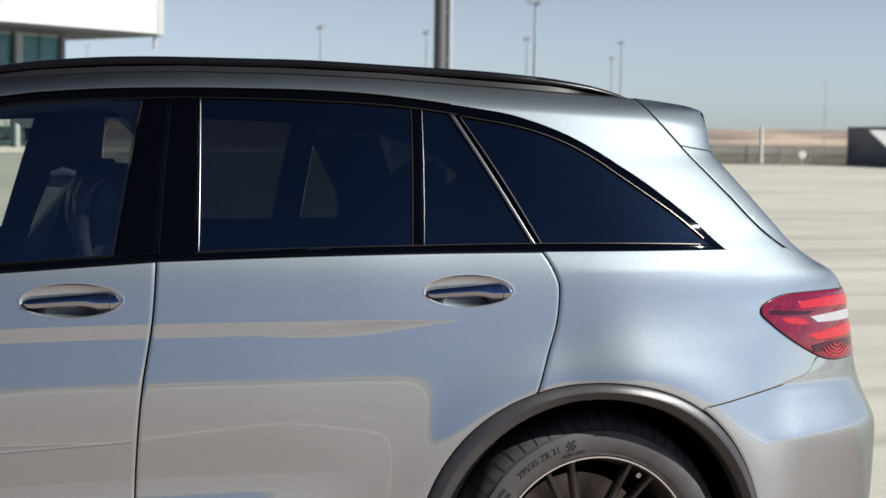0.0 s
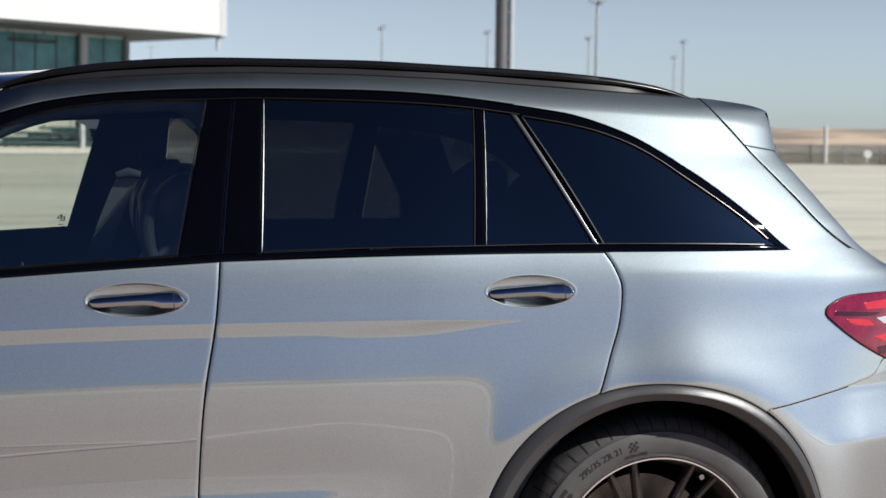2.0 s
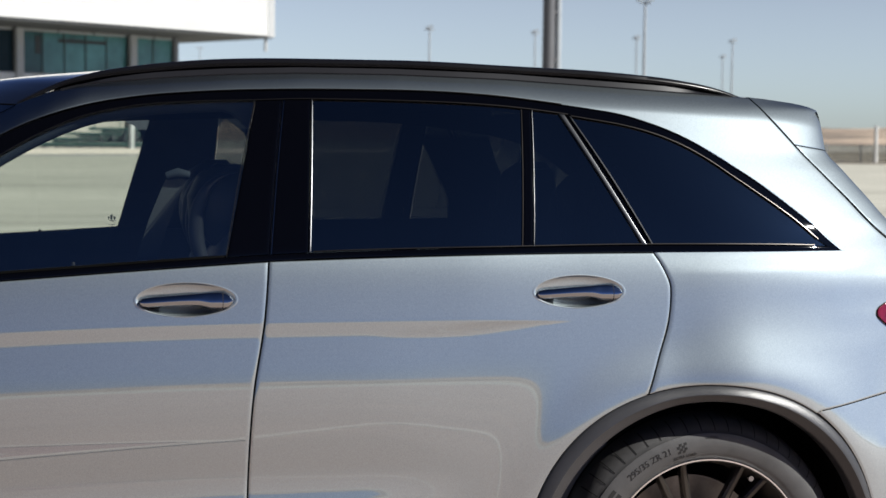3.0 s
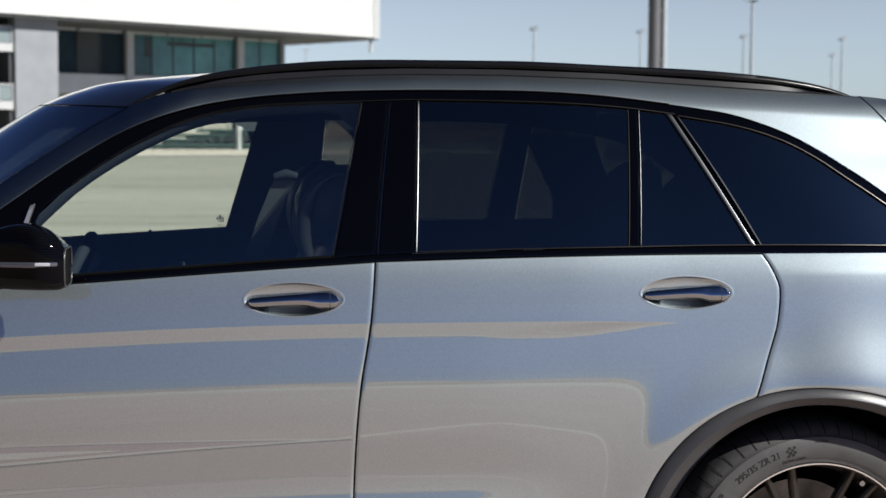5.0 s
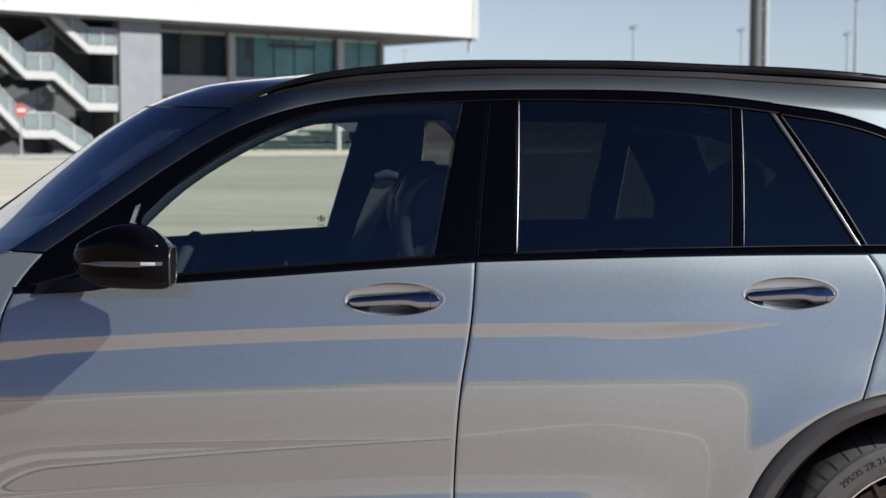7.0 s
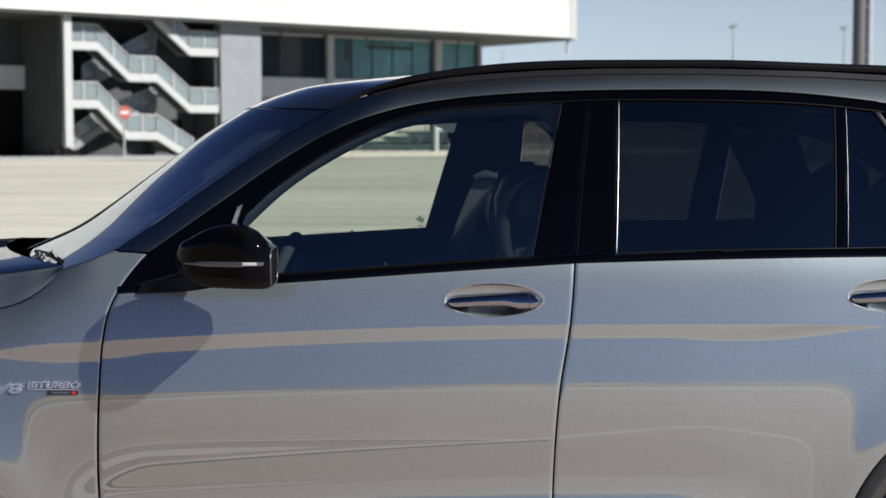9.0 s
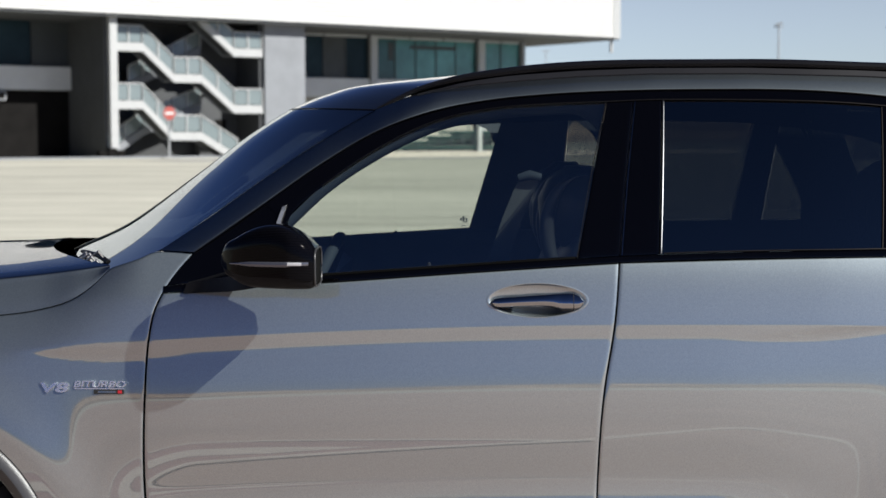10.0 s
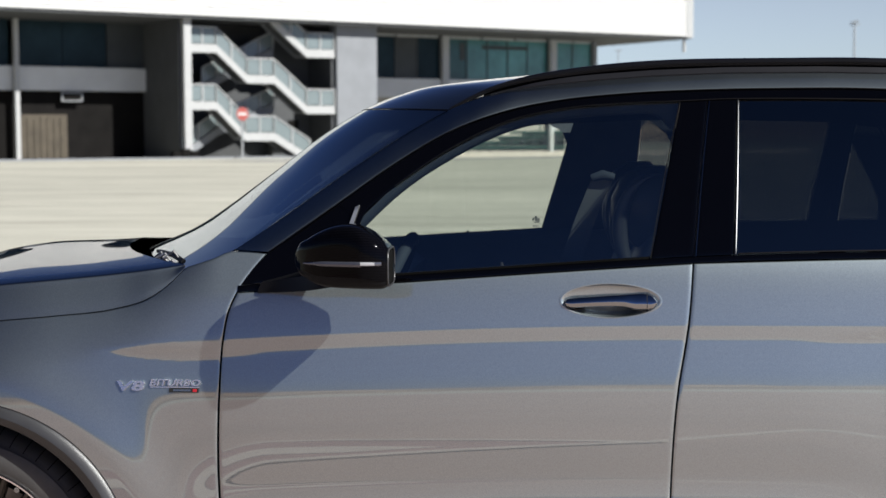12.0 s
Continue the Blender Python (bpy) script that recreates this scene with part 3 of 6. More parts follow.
def side_of_car(far):
    doors = {k: door(k, far) for k in ("front", "rear")}
    fd, rd = doors["front"], doors["rear"]
    # roof side and rear pillar: one pressing with the quarter panel
    g = Geo(far)
    lo, hi = path(*roof_lo), path(*roof_hi)
    patch(g, lo, hi, line(roof_lo[0], roof_hi[0]), line(roof_lo[-1], roof_hi[-1]), even(90), even(24), edges="blt", flange=0.015, roll_in=roof_roll)
    build("roof_side", g, M_PAINT, car)
    g = Geo(far)
    lo = path(*pillar_lo, (1.85, 1.168), (1.975, 1.167))
    hi = path((1.044, 1.593), (1.206, 1.583), (1.365, 1.575), (1.508, 1.568), (1.577, 1.564))
    right = path((1.984, 1.167), *tail_seam[3:])
    patch(g, lo, hi, line(roof_lo[-1], roof_hi[-1]), right, even(70), even(60), edges="rt", flange=0.015, roll_in=roof_roll)
    build("rear_pillar", g, M_PAINT, car)
    g = Geo(far)
    low_edge = join(along(REAR_ARCH, 109.0, 54.0), path((1.651, 0.772), (1.80, 0.793), (1.957, 0.818), (2.023, 0.834), (2.067, 0.872), (2.16, 0.874), (2.297, 0.874)))
    top_edge = path((1.236, 1.172), (1.50, 1.1725), (1.70, 1.171), (1.85, 1.168), (1.984, 1.167))
    tail_edge = join(path(*[(float(tail_x(z)) - 0.0008, z) for z in np.linspace(0.874, 1.098, 8)]), path((2.19, 1.099), (2.150, 1.104)), path(*tail_seam[:3], (1.984, 1.167)))
    patch(g, low_edge, top_edge, rear_seam, tail_edge, late(110), even(90), edges="lb", roll_in=shoulder)
    build("quarter_panel", g, M_PAINT, car, "silver rear quarter panel over the wheel")
    g = Geo(far)
    patch(g, path(*quarter_hi, (1.73, 1.185), (1.86, 1.18)), path((1.06, 1.56), (1.2, 1.555), (1.34, 1.55), (1.48, 1.54), (1.53, 1.53)), line(quarter_hi[0], (1.06, 1.56)), path((1.86, 1.18), (1.75, 1.32), (1.62, 1.44), (1.53, 1.53)), even(30), even(10), off=0.035, gap=0, flange=0, edges="")
    build("pillar_lining", g, M_WELL, car)
    # bumper
    g = Geo(far)
    lo = path((1.84, 0.40), (2.05, 0.36), (2.36, 0.36))
    hi = path((1.651, 0.772), (1.80, 0.793), (1.957, 0.818), (2.023, 0.834), (2.067, 0.872), (2.16, 0.874), (2.297, 0.874))
    left = along(REAR_ARCH, 4, 54.2)
    right = path(*[(float(tail_x(z)) - 0.0008, z) for z in np.linspace(0.36, 0.874, 9)])

    def swell(X, Z):
        k = smooth(1.83, 1.98, X) * smooth(0.83, 0.78, Z)
        t = 0.676 - Z
        soft = 0.5 * (t + np.sqrt(t * t + 0.00004))
        return k * (0.17 * (Z - 0.80) + 0.30 * soft)
    patch(g, lo, hi, left, right, late(80), even(110), edges="l", shape=swell, gap=0.0012, roll=0.002)
    build("rear_bumper", g, M_PAINT, car, "silver rear bumper corner")
    # tailgate flank beyond the seam
    g = Geo(far)
    left = path(*tail_seam[:6])
    hi = path((1.692, 1.440), (1.742, 1.433), (1.786, 1.428), (1.823, 1.424))
    lo = line((2.150, 1.104), (float(tail_x(1.104)) - 0.0008, 1.104))
    right = path(*[(float(tail_x(z)) - 0.0008, z) for z in np.linspace(1.104, 1.424, 12)])
    patch(g, lo, hi, left, right, late(24), even(60), edges="lt", gap=0.0012)
    build("tailgate_flank", g, M_PAINT, car)
    # spoiler's end, flush with the pillar
    g = Geo(far)
    lo = hi
    hi = path((1.579, 1.565), (1.684, 1.556), (1.765, 1.546), (1.800, 1.538), (1.8235, 1.531))
    right = path(*[(float(tail_x(z)) - 0.0008, z) for z in np.linspace(1.424, 1.531, 6)])
    left = path((1.692, 1.440), (1.634, 1.505), (1.579, 1.565))
    patch(g, lo, hi, left, right, late(30), even(24), edges="lb", gap=0.0012, roll_in=roof_roll)
    build("spoiler_end", g, M_PAINT, car)
    # front wing
    g = Geo(far)
    lo = join(along(FRONT_ARCH, 93, 3.5), path((-1.036, 0.40), (-0.814, 0.40)))
    hood_seam = path((-1.53, 0.996), (-1.380, 1.014), (-1.238, 1.027), (-1.098, 1.044), (-1.015, 1.068), (-0.962, 1.104), (-0.923, 1.145))
    hi = join(hood_seam, path((-0.923, 1.145), (-0.86, 1.165), (-0.811, 1.182), (-0.727, 1.177)))
    right = join(front_seam, path((-0.795, 1.086), (-0.77, 1.125), (-0.727, 1.177)))
    left = line((-1.512, 0.83), (-1.53, 0.996))
    patch(g, lo, hi, left, right, even(100), even(60), edges="rtb", roll_in=wing_roll)
    build("front_wing", g, M_PAINT, car, "silver front wing with engine badge")
    # sail panel, belt moulding, window frame
    strip("belt_moulding", path(*[(x, float(belt_x(x))) for x in np.linspace(-0.795, 1.745, 25)]), path(*[(x, float(glass_lo(x))) for x in np.linspace(-0.795, 1.745, 25)]),
          line((-0.795, 1.086), (-0.795, 1.102)), line((1.745, 1.1705), (1.745, 1.181)), M_GLOSS, car, far, off=-0.003, nu=120)
    g = Geo(far)
    lo = path((-0.505, 1.250), *glass_hi, *quarter_hi[1:], (1.736, 1.172))
    hi = path(*[(x - 0.001, z - 0.003) for x, z in roof_lo[1:]], *[(x - 0.003, z - 0.003) for x, z in pillar_lo[1:-1]], (1.755, 1.1715))
    patch(g, lo, hi, line((-0.505, 1.250), roof_lo[1]), line((1.736, 1.172), (1.755, 1.1715)), even(170), even(8), off=0.0015, gap=0.0, edges="bt", flange=0.012)
    build("window_frame", g, M_GLOSS, car, "gloss black window surround")
    g = Geo(far)
    patch(g, low(-0.795, -0.535), path(roof_lo[0], (-0.64, 1.238), (-0.562, 1.292), (-0.494, 1.306)), line((-0.795, 1.102), roof_lo[0]), line((-0.531, 1.118), (-0.494, 1.306)), even(20), even(12), off=0.003, gap=0.0, flange=0.01)
    build("sail_panel", g, M_GLOSS, fd, "black mirror triangle")
    if not far:
        strip("quarterlight_post", line((-0.572, 1.122), (-0.556, 1.122)), line((-0.519, 1.287), (-0.508, 1.292)), line((-0.572, 1.122), (-0.519, 1.287)), line((-0.556, 1.122), (-0.508, 1.292)), M_LIGHTPOST, fd, far, off=-0.006, nu=6, nv=14, roll=0.001)
    # panes and posts
    pane("front_window", low(-0.530, 0.187), high(-0.500, 0.266, 14), line((-0.530, 1.118), (-0.500, 1.262)), line((0.187, 1.166), (0.266, 1.538)), M_GLASS, fd, far, label="lightly tinted front door window")
    strip("window_seal", path(*[(x, float(glass_lo(x)) - 0.001) for x in np.linspace(-0.53, 0.187, 9)]), path(*[(x, float(glass_lo(x)) + 0.006) for x in np.linspace(-0.53, 0.187, 9)]),
          line((-0.53, 1.117), (-0.53, 1.124)), line((0.187, 1.165), (0.187, 1.172)), M_SEAL, fd, far, off=0.001, nu=40)
    strip("pillar_cover", low(0.187, 0.2855, 3), high(0.266, 0.3315, 3), line((0.187, 1.166), (0.266, 1.538)), path((0.2855, 1.172), (0.303, 1.334), (0.3315, 1.541)), M_GLOSS, fd, far, nu=10, nv=30)
    strip("pillar_cover", low(0.2905, 0.379, 3), high(0.3365, 0.402, 3), path((0.2905, 1.172), (0.308, 1.334), (0.3365, 1.541)), line((0.379, 1.176), (0.402, 1.543)), M_GLOSS, rd, far, nu=10, nv=30)
    # chrome strip added in place of the sun's glint on the cover's rounded edge
    strip("cover_edge_glint", low(0.2905, 0.2922, 3), high(0.3365, 0.3382, 3), path((0.2905, 1.172), (0.308, 1.334), (0.3365, 1.541)), path((0.2922, 1.172), (0.3097, 1.334), (0.3382, 1.541)), M_CHROME, rd, far, off=-0.0012, nu=4, nv=30, roll=0.0005)
    strip("bright_strip", low(0.3795, 0.3855, 3), high(0.4025, 0.4085, 3), line((0.3795, 1.176), (0.4025, 1.543)), line((0.3855, 1.176), (0.4085, 1.543)), M_SATIN, rd, far, off=-0.003, nu=5, nv=24)
    pane("rear_window", low(0.386, 0.903), high(0.409, 0.937), line((0.386, 1.176), (0.409, 1.543)), line((0.903, 1.187), (0.937, 1.526)), M_PRIVACY, rd, far, label="dark tinted rear door window")
    strip("divider_post", low(0.903, 0.930, 3), high(0.937, 0.961, 3), line((0.903, 1.187), (0.937, 1.526)), line((0.930, 1.187), (0.961, 1.525)), M_GLOSS, rd, far, nu=8, nv=24)
    strip("bright_strip", low(0.930, 0.9335, 3), high(0.961, 0.9645, 3), line((0.930, 1.187), (0.961, 1.525)), line((0.9335, 1.187), (0.9645, 1.524)), M_SATIN, rd, far, off=-0.003, nu=5, nv=24)
    pane("fixed_pane", low(0.936, 1.209), high(0.967, 1.031), line((0.936, 1.187), (0.967, 1.524)), path((1.209, 1.190), (1.115, 1.362), (1.031, 1.512)), M_PRIVACY, rd, far, label="dark tinted fixed pane")
    strip("bright_strip", low(1.209, 1.222, 3), high(1.031, 1.047, 3), path((1.209, 1.190), (1.115, 1.362), (1.031, 1.514)), path((1.222, 1.190), (1.129, 1.362), (1.047, 1.513)), M_SATIN, rd, far, off=-0.003, nu=6, nv=30)
    strip("pillar_seal", low(1.2225, 1.234, 3), path((1.0475, 1.513), (1.062, 1.511)), path((1.2225, 1.190), (1.130, 1.362), (1.0475, 1.513)), path((1.234, 1.190), (1.143, 1.362), (1.062, 1.511)), M_GLOSS, car, far, off=0.004, nu=6, nv=30)
    pane("quarter_window", low(1.235, 1.715, 9), path(*quarter_hi), path((1.235, 1.190), (1.145, 1.362), (1.064, 1.509)), line((1.715, 1.183), (1.699, 1.194)), M_PRIVACY, car, far, nu=30, nv=16, label="dark tinted rear quarter window")
    bead("window_bead", path(*glass_hi[1:]), far, fd)
    # along roof_lo the bead stands in for a glint on the paint's edge
    bead("window_bead", path(*roof_lo), far, car)
    bead("window_bead", path(*quarter_hi[:-1], (1.692, 1.200)), far, car)
    bead("window_bead", path(*[(x, float(glass_lo(x)) + 0.0015) for x in np.linspace(0.39, 1.680, 20)]), far, rd)
    bead("window_bead", path((0.1875, 1.168), (0.222, 1.347), (0.2665, 1.536)), far, fd)
    bead("window_bead", path((0.904, 1.189), (0.937, 1.524)), far, rd)
    strip("bright_strip", line((1.2345, 1.1905), (1.239, 1.1905)), line((1.0585, 1.509), (1.0625, 1.509)), path((1.2345, 1.1905), (1.143, 1.362), (1.0585, 1.509)), path((1.239, 1.1905), (1.148, 1.362), (1.0625, 1.509)), M_SATIN, car, far, off=-0.002, nu=4, nv=30, roll=0.001)
    return doors


def bead(name, f, far, parent):
    """A thin bright edge along a window."""
    g = Geo(far)
    t = even(60)
    p = f(t)
    d = np.gradient(p, axis=0)
    d /= np.hypot(d[:, 0], d[:, 1])[:, None]
    n = np.stack([-d[:, 1], d[:, 0]], 1)
    rows = []
    for q, dy in ((0.0, 0.001), (0.0004, -0.0022), (0.0022, -0.0022), (0.0026, 0.001)):
        w = p + n * q
        rows.append([(x, float(skin(x, z)) + dy, z) for x, z in w])
    g.grid(rows)
    build(name, g, M_BEAD, parent)


def belt_x(x):
    return float(BELT_F(x))


BELT_F = spl(*BELT, (1.78, 1.1705))
near_doors = side_of_car(False)
far_doors = side_of_car(True)

# ---- roof, rails, screen, bonnet, tail ----
def across(near_pts, far_bulge, n, power, at_foot=None):
    """Rows of points from the near side to the far one over the middle."""
    rows = []
    for i, ((x, z), (dx, dz)) in enumerate(zip(near_pts, far_bulge)):
        flat = power if at_foot is None else at_foot + (power - at_foot) * (i / (len(near_pts) - 1)) ** 3
        y0 = float(skin(x, z)) + 0.004
        row = []
        for k in range(n):
            w = k / (n - 1)
            b = 1 - abs(2 * w - 1) ** flat
            xs, ys, zs = set_back(x, y0, z, ROOF_ROLL)
            row.append((xs + dx * b + far_shift(x) * w, ys + (2 * CY - 2 * ys) * w, zs + dz * b))
        rows.append(row)
    return rows


def roof():
    g = Geo()
    pts = [(-0.30, 1.522), (-0.224, 1.559), (-0.154, 1.581), (-0.014, 1.597), (0.15, 1.605), (0.336, 1.606), (0.616, 1.607), (0.906, 1.599), (1.044, 1.591), (1.365, 1.573), (1.572, 1.562)]
    bul = [(-0.20, 0.013), (-0.18, 0.016), (-0.15, 0.020), (-0.06, 0.028), (0, 0.038), (0, 0.04), (0, 0.04), (0, 0.036), (0, 0.032), (0.0, 0.02), (0.0, 0.006)]
    t = np.linspace(0, 10, 81)
    px, pz = spl(*[(i, p[0]) for i, p in enumerate(pts)]), spl(*[(i, p[1]) for i, p in enumerate(pts)])
    bx, bz = spl(*[(i, p[0]) for i, p in enumerate(bul)]), spl(*[(i, p[1]) for i, p in enumerate(bul)])
    rows = across([(float(px(k)), float(pz(k))) for k in t], [(float(bx(k)), float(bz(k))) for k in t], 161, 2.2)
    g.grid(rows, flip=True)
    build("roof_panel", g, M_BLACKGLASS, car, "black glass roof panel")
    g = Geo()
    g.grid([[(x, y, z - 0.05) for x, y, z in r[10:-10]] for r in rows[::3]], flip=False)
    build("headliner", g, M_LINING, car, "dark cabin ceiling")


def rear_header():
    """A dark beam added under the back end of the roof to hide the sunlit far spoiler."""
    g = Geo()
    g.box(1.42, 1.60, 3.98, 2 * CY - 3.98, 1.43, 1.525)
    build("rear_header", g, M_LINING, car, "dark beam added to hide the far spoiler end")


def windscreen():
    g = Geo()
    pts = [(-0.945, 1.125), (-0.811, 1.184), (-0.696, 1.262), (-0.563, 1.357), (-0.429, 1.447), (-0.303, 1.519)]
    bul = [(-0.197, 0.010), (-0.191, 0.006), (-0.188, 0.003), (-0.188, 0.005), (-0.195, 0.009), (-0.20, 0.013)]
    t = np.linspace(0, 5, 61)
    px, pz = spl(*[(i, p[0]) for i, p in enumerate(pts)]), spl(*[(i, p[1]) for i, p in enumerate(pts)])
    bx, bz = spl(*[(i, p[0]) for i, p in enumerate(bul)]), spl(*[(i, p[1]) for i, p in enumerate(bul)])
    rows = across([(float(px(k)), float(pz(k))) for k in t], [(float(bx(k)), float(bz(k))) for k in t], 241, 2.2, 1.28)
    g.grid(rows, flip=True)
    ob = build("windscreen", g, M_SCREEN, car, "raked windscreen with a darker top band")
    # black printed border inside the glass
    g = Geo()
    g.grid([[(x + 0.004, y, z - 0.004) for x, y, z in r] for r in rows[52:]], flip=True)
    build("sun_band", g, M_BLACKGLASS, ob)
    g = Geo()
    g.grid([[(x + 0.004, y, z - 0.004) for x, y, z in r[:13]] for r in rows], flip=True)
    build("screen_border", g, M_BLACKGLASS, ob)
    g = Geo()
    g.grid([[(x - 0.002, y + d, z + 0.003) for d in (-0.004, 0.006)] for x, y, z in [r[0] for r in rows]], flip=True)
    build("screen_seal", g, M_SEAL, ob)
    # joint between screen and roof
    g = Geo()
    g.grid([[(x - 0.001, y, z + 0.0006) for x, y, z in rows[-1]], [(x + 0.004, y, z + 0.0030) for x, y, z in rows[-1]]], flip=True)
    build("screen_seal", g, M_SEAL, ob)


def roof_rail(far):
    pts = [(-0.30, 1.528), (-0.20, 1.578), (-0.112, 1.604), (-0.014, 1.621), (0.126, 1.636), (0.40, 1.645), (0.62, 1.645), (0.912, 1.636), (1.214, 1.622), (1.373, 1.607), (1.472, 1.591), (1.535, 1.575), (1.572, 1.562)]
    f = path(*pts)
    g = Geo(far)
    rows = []
    for t in np.linspace(0, 1, 90):
        x, z = f(t)
        zs = min(z, float(np.interp(x, [p[0] for p in roof_hi] + [1.365, 1.508, 1.58], [p[1] for p in roof_hi] + [1.575, 1.568, 1.564])))
        y = float(skin(x, zs)) + 0.030
        w = 0.5 + 0.5 * min(1, 6 * t, 6 * (1 - t))
        sec = [(-0.016, -0.0185), (-0.019, -0.011), (-0.016, -0.004), (-0.008, 0.000), (0.006, 0.001), (0.015, -0.003), (0.018, -0.014), (0.012, -0.019)]
        rows.append([set_back(x, y + a * w, z + b * w, 0.8 * ROOF_ROLL) for a, b in sec])
    b = g.grid(rows, closed=True)
    g.cap(b[0], 8)
    g.cap(b[-1], 8, True)
    r = build("roof_rail", g, M_RAIL, car, "matt black roof rail")
    g = Geo(far)
    rows = []
    for t in np.linspace(0.06, 0.975, 70):
        x, z = f(t)
        zr = float(np.interp(x, [p[0] for p in roof_hi] + [1.365, 1.508, 1.58], [p[1] for p in roof_hi] + [1.575, 1.568, 1.564]))
        y = float(skin(x, zr))
        rows.append([set_back(*p, 0.85 * ROOF_ROLL) for p in ((x, y + 0.003, zr - 0.004), (x, y + 0.001, zr + 0.0005), (x, y + 0.006, max(zr + 0.001, min(z - 0.022, zr + 0.0135))), (x, y + 0.03, max(zr + 0.001, min(z - 0.022, zr + 0.0140))))])
    g.grid(rows, flip=True)
    build("rail_foot_strip", g, M_RAILFOOT, r, "grey rail base moulding")
    # black sheet added to fill the dark gap under the rail
    g = Geo(far)
    rows = []
    for t in np.linspace(0.05, 0.98, 70):
        x, z = f(t)
        zr = float(np.interp(x, [p[0] for p in roof_hi] + [1.365, 1.508, 1.58], [p[1] for p in roof_hi] + [1.575, 1.568, 1.564]))
        y = float(skin(x, zr))
        rows.append([set_back(x, y + 0.020, min(zr, z - 0.016), 0.85 * ROOF_ROLL), set_back(x, y + 0.024, z - 0.012, 0.85 * ROOF_ROLL)])
    g.grid(rows, flip=True)
    build("rail_gap_fill", g, M_SEAL, r)


def bonnet():
    seam = path((-2.05, 0.86), (-1.75, 0.955), (-1.53, 0.996), (-1.380, 1.014), (-1.238, 1.027), (-1.098, 1.044), (-1.015, 1.068), (-0.962, 1.104), (-0.925, 1.143))
    edge = spl((-2.05, 0.93), (-1.7, 1.055), (-1.387, 1.097), (-1.245, 1.110), (-1.105, 1.124), (-0.931, 1.147))
    g = Geo()
    rows = []
    for t in np.linspace(0.0, 0.997, 60):
        x, z = seam(t)
        y0 = float(skin(x, z))
        ze = max(z + 0.003, float(edge(x)))
        ye = y0 + 0.006 + 0.38 * (ze - z)
        xm = -1.27 + (x + 0.925) * 0.57 if x > -1.5 else x - 0.10
        zm = float(edge(xm)) + 0.062 - 0.014 * float(smooth(-1.45, -0.95, x))
        back = float(wing_roll(x, z))
        half = [(x, y0 + 0.016, z - 0.004), (x, y0 + 0.001, z + 0.0015), (x, y0 + 0.002, z + 0.004)]
        for k in range(1, 8):
            q = 0.95 * k / 7
            half.append((x, y0 + 0.002 + (ye - y0) * q ** 1.25, z + 0.004 + (ze - z - 0.004) * q))
        p0, p1 = Vector(half[-1]), Vector((x, ye, ze + 0.001))
        b = 1 - 0.988 ** 2
        p2 = Vector((x + (xm - x) * b, ye + (CY - ye) * 0.012, ze + 0.002 + (zm - ze) * b))
        half += [tuple(p0 * (1 - q) ** 2 + p1 * (2 * q * (1 - q)) + p2 * q * q) for q in (0.2, 0.4, 0.6, 0.8, 1.0)]
        for k in range(1, 11):
            q = k / 10
            b = 1 - (1 - q) ** 2
            rise = (q - 0.714 * q * q if q < 0.35 else 0.2625 + 0.5 * (q - 0.35)) / 0.5875
            half.append((x + (xm - x) * b, ye + (CY - ye) * q, ze + 0.002 + (zm - ze) * rise))
        half = [set_back(*p, back) if p[1] < CY - 0.001 else p for p in half]
        rows.append(half + [(a, 2 * CY - b, c - 0.05 * (1 - (b - half[0][1]) / (CY - half[0][1]))) for a, b, c in reversed(half[:-1])])
    g.grid(rows, flip=True)
    build("bonnet", g, M_PAINT, car, "silver bonnet with a raised side crease")
    # the nose below it, out of sight of the camera
    g = Geo()
    rows = []
    for z in np.linspace(0.25, 0.93, 8):
        rows.append([(-2.27 + 0.9 * (1 - math.cos(a)) ** 1.0 * 0.45 - 0.04 * math.cos(a), CY - 0.93 * math.sin(a), z) for a in np.linspace(-1.25, 1.25, 30)])
    g.grid(rows, flip=False)
    build("nose", g, M_PAINT, car)
    for far in (False, True):
        g = Geo(far)
        rows = []
        for x in np.linspace(-2.08, -1.50, 16):
            rows.append([(x, float(skin(x, z)), z) for z in np.linspace(max(0.40, float(np.sqrt(max(0, 0.452 ** 2 - (x + 1.488) ** 2))) + 0.372), 0.99 - 0.2 * smooth(-1.6, -2.1, x), 8)])
        g.grid(rows, flip=False)
        build("nose_flank", g, M_PAINT, car)
    # cowl with wiper arms between bonnet and screen
    g = Geo()
    rows = []
    for k in range(31):
        w = k / 30
        b = 1 - abs(2 * w - 1) ** 2.4
        y = 3.70 + (2 * CY - 7.40) * w
        x = -0.965 - 0.24 * b
        rows.append([(x - 0.10, y, 1.050), (x - 0.03, y, 1.085), (x + 0.03, y, 1.105), (x + 0.09, y, 1.100)])
    g.grid(rows)
    build("cowl", g, M_RAIL, car, "black plastic cowl below the windscreen")
    g = Geo()
    g.tube([(-0.99, 3.90, 1.138), (-1.03, 3.96, 1.150), (-1.09, 4.06, 1.152), (-1.12, 4.14, 1.148), (-1.14, 4.22, 1.140)], [0.007, 0.007, 0.006, 0.005, 0.004], 8)
    build("wiper", g, M_CASE, car, "black wiper arm")
    for x, y, z, r in ((-0.992, 3.80, 1.150, 0.005), (-1.010, 3.82, 1.158, 0.005), (-1.020, 3.84, 1.164, 0.004), (-1.034, 3.86, 1.160, 0.005), (-1.046, 3.90, 1.163, 0.004), (-1.006, 3.87, 1.168, 0.004)):
        g = Geo()
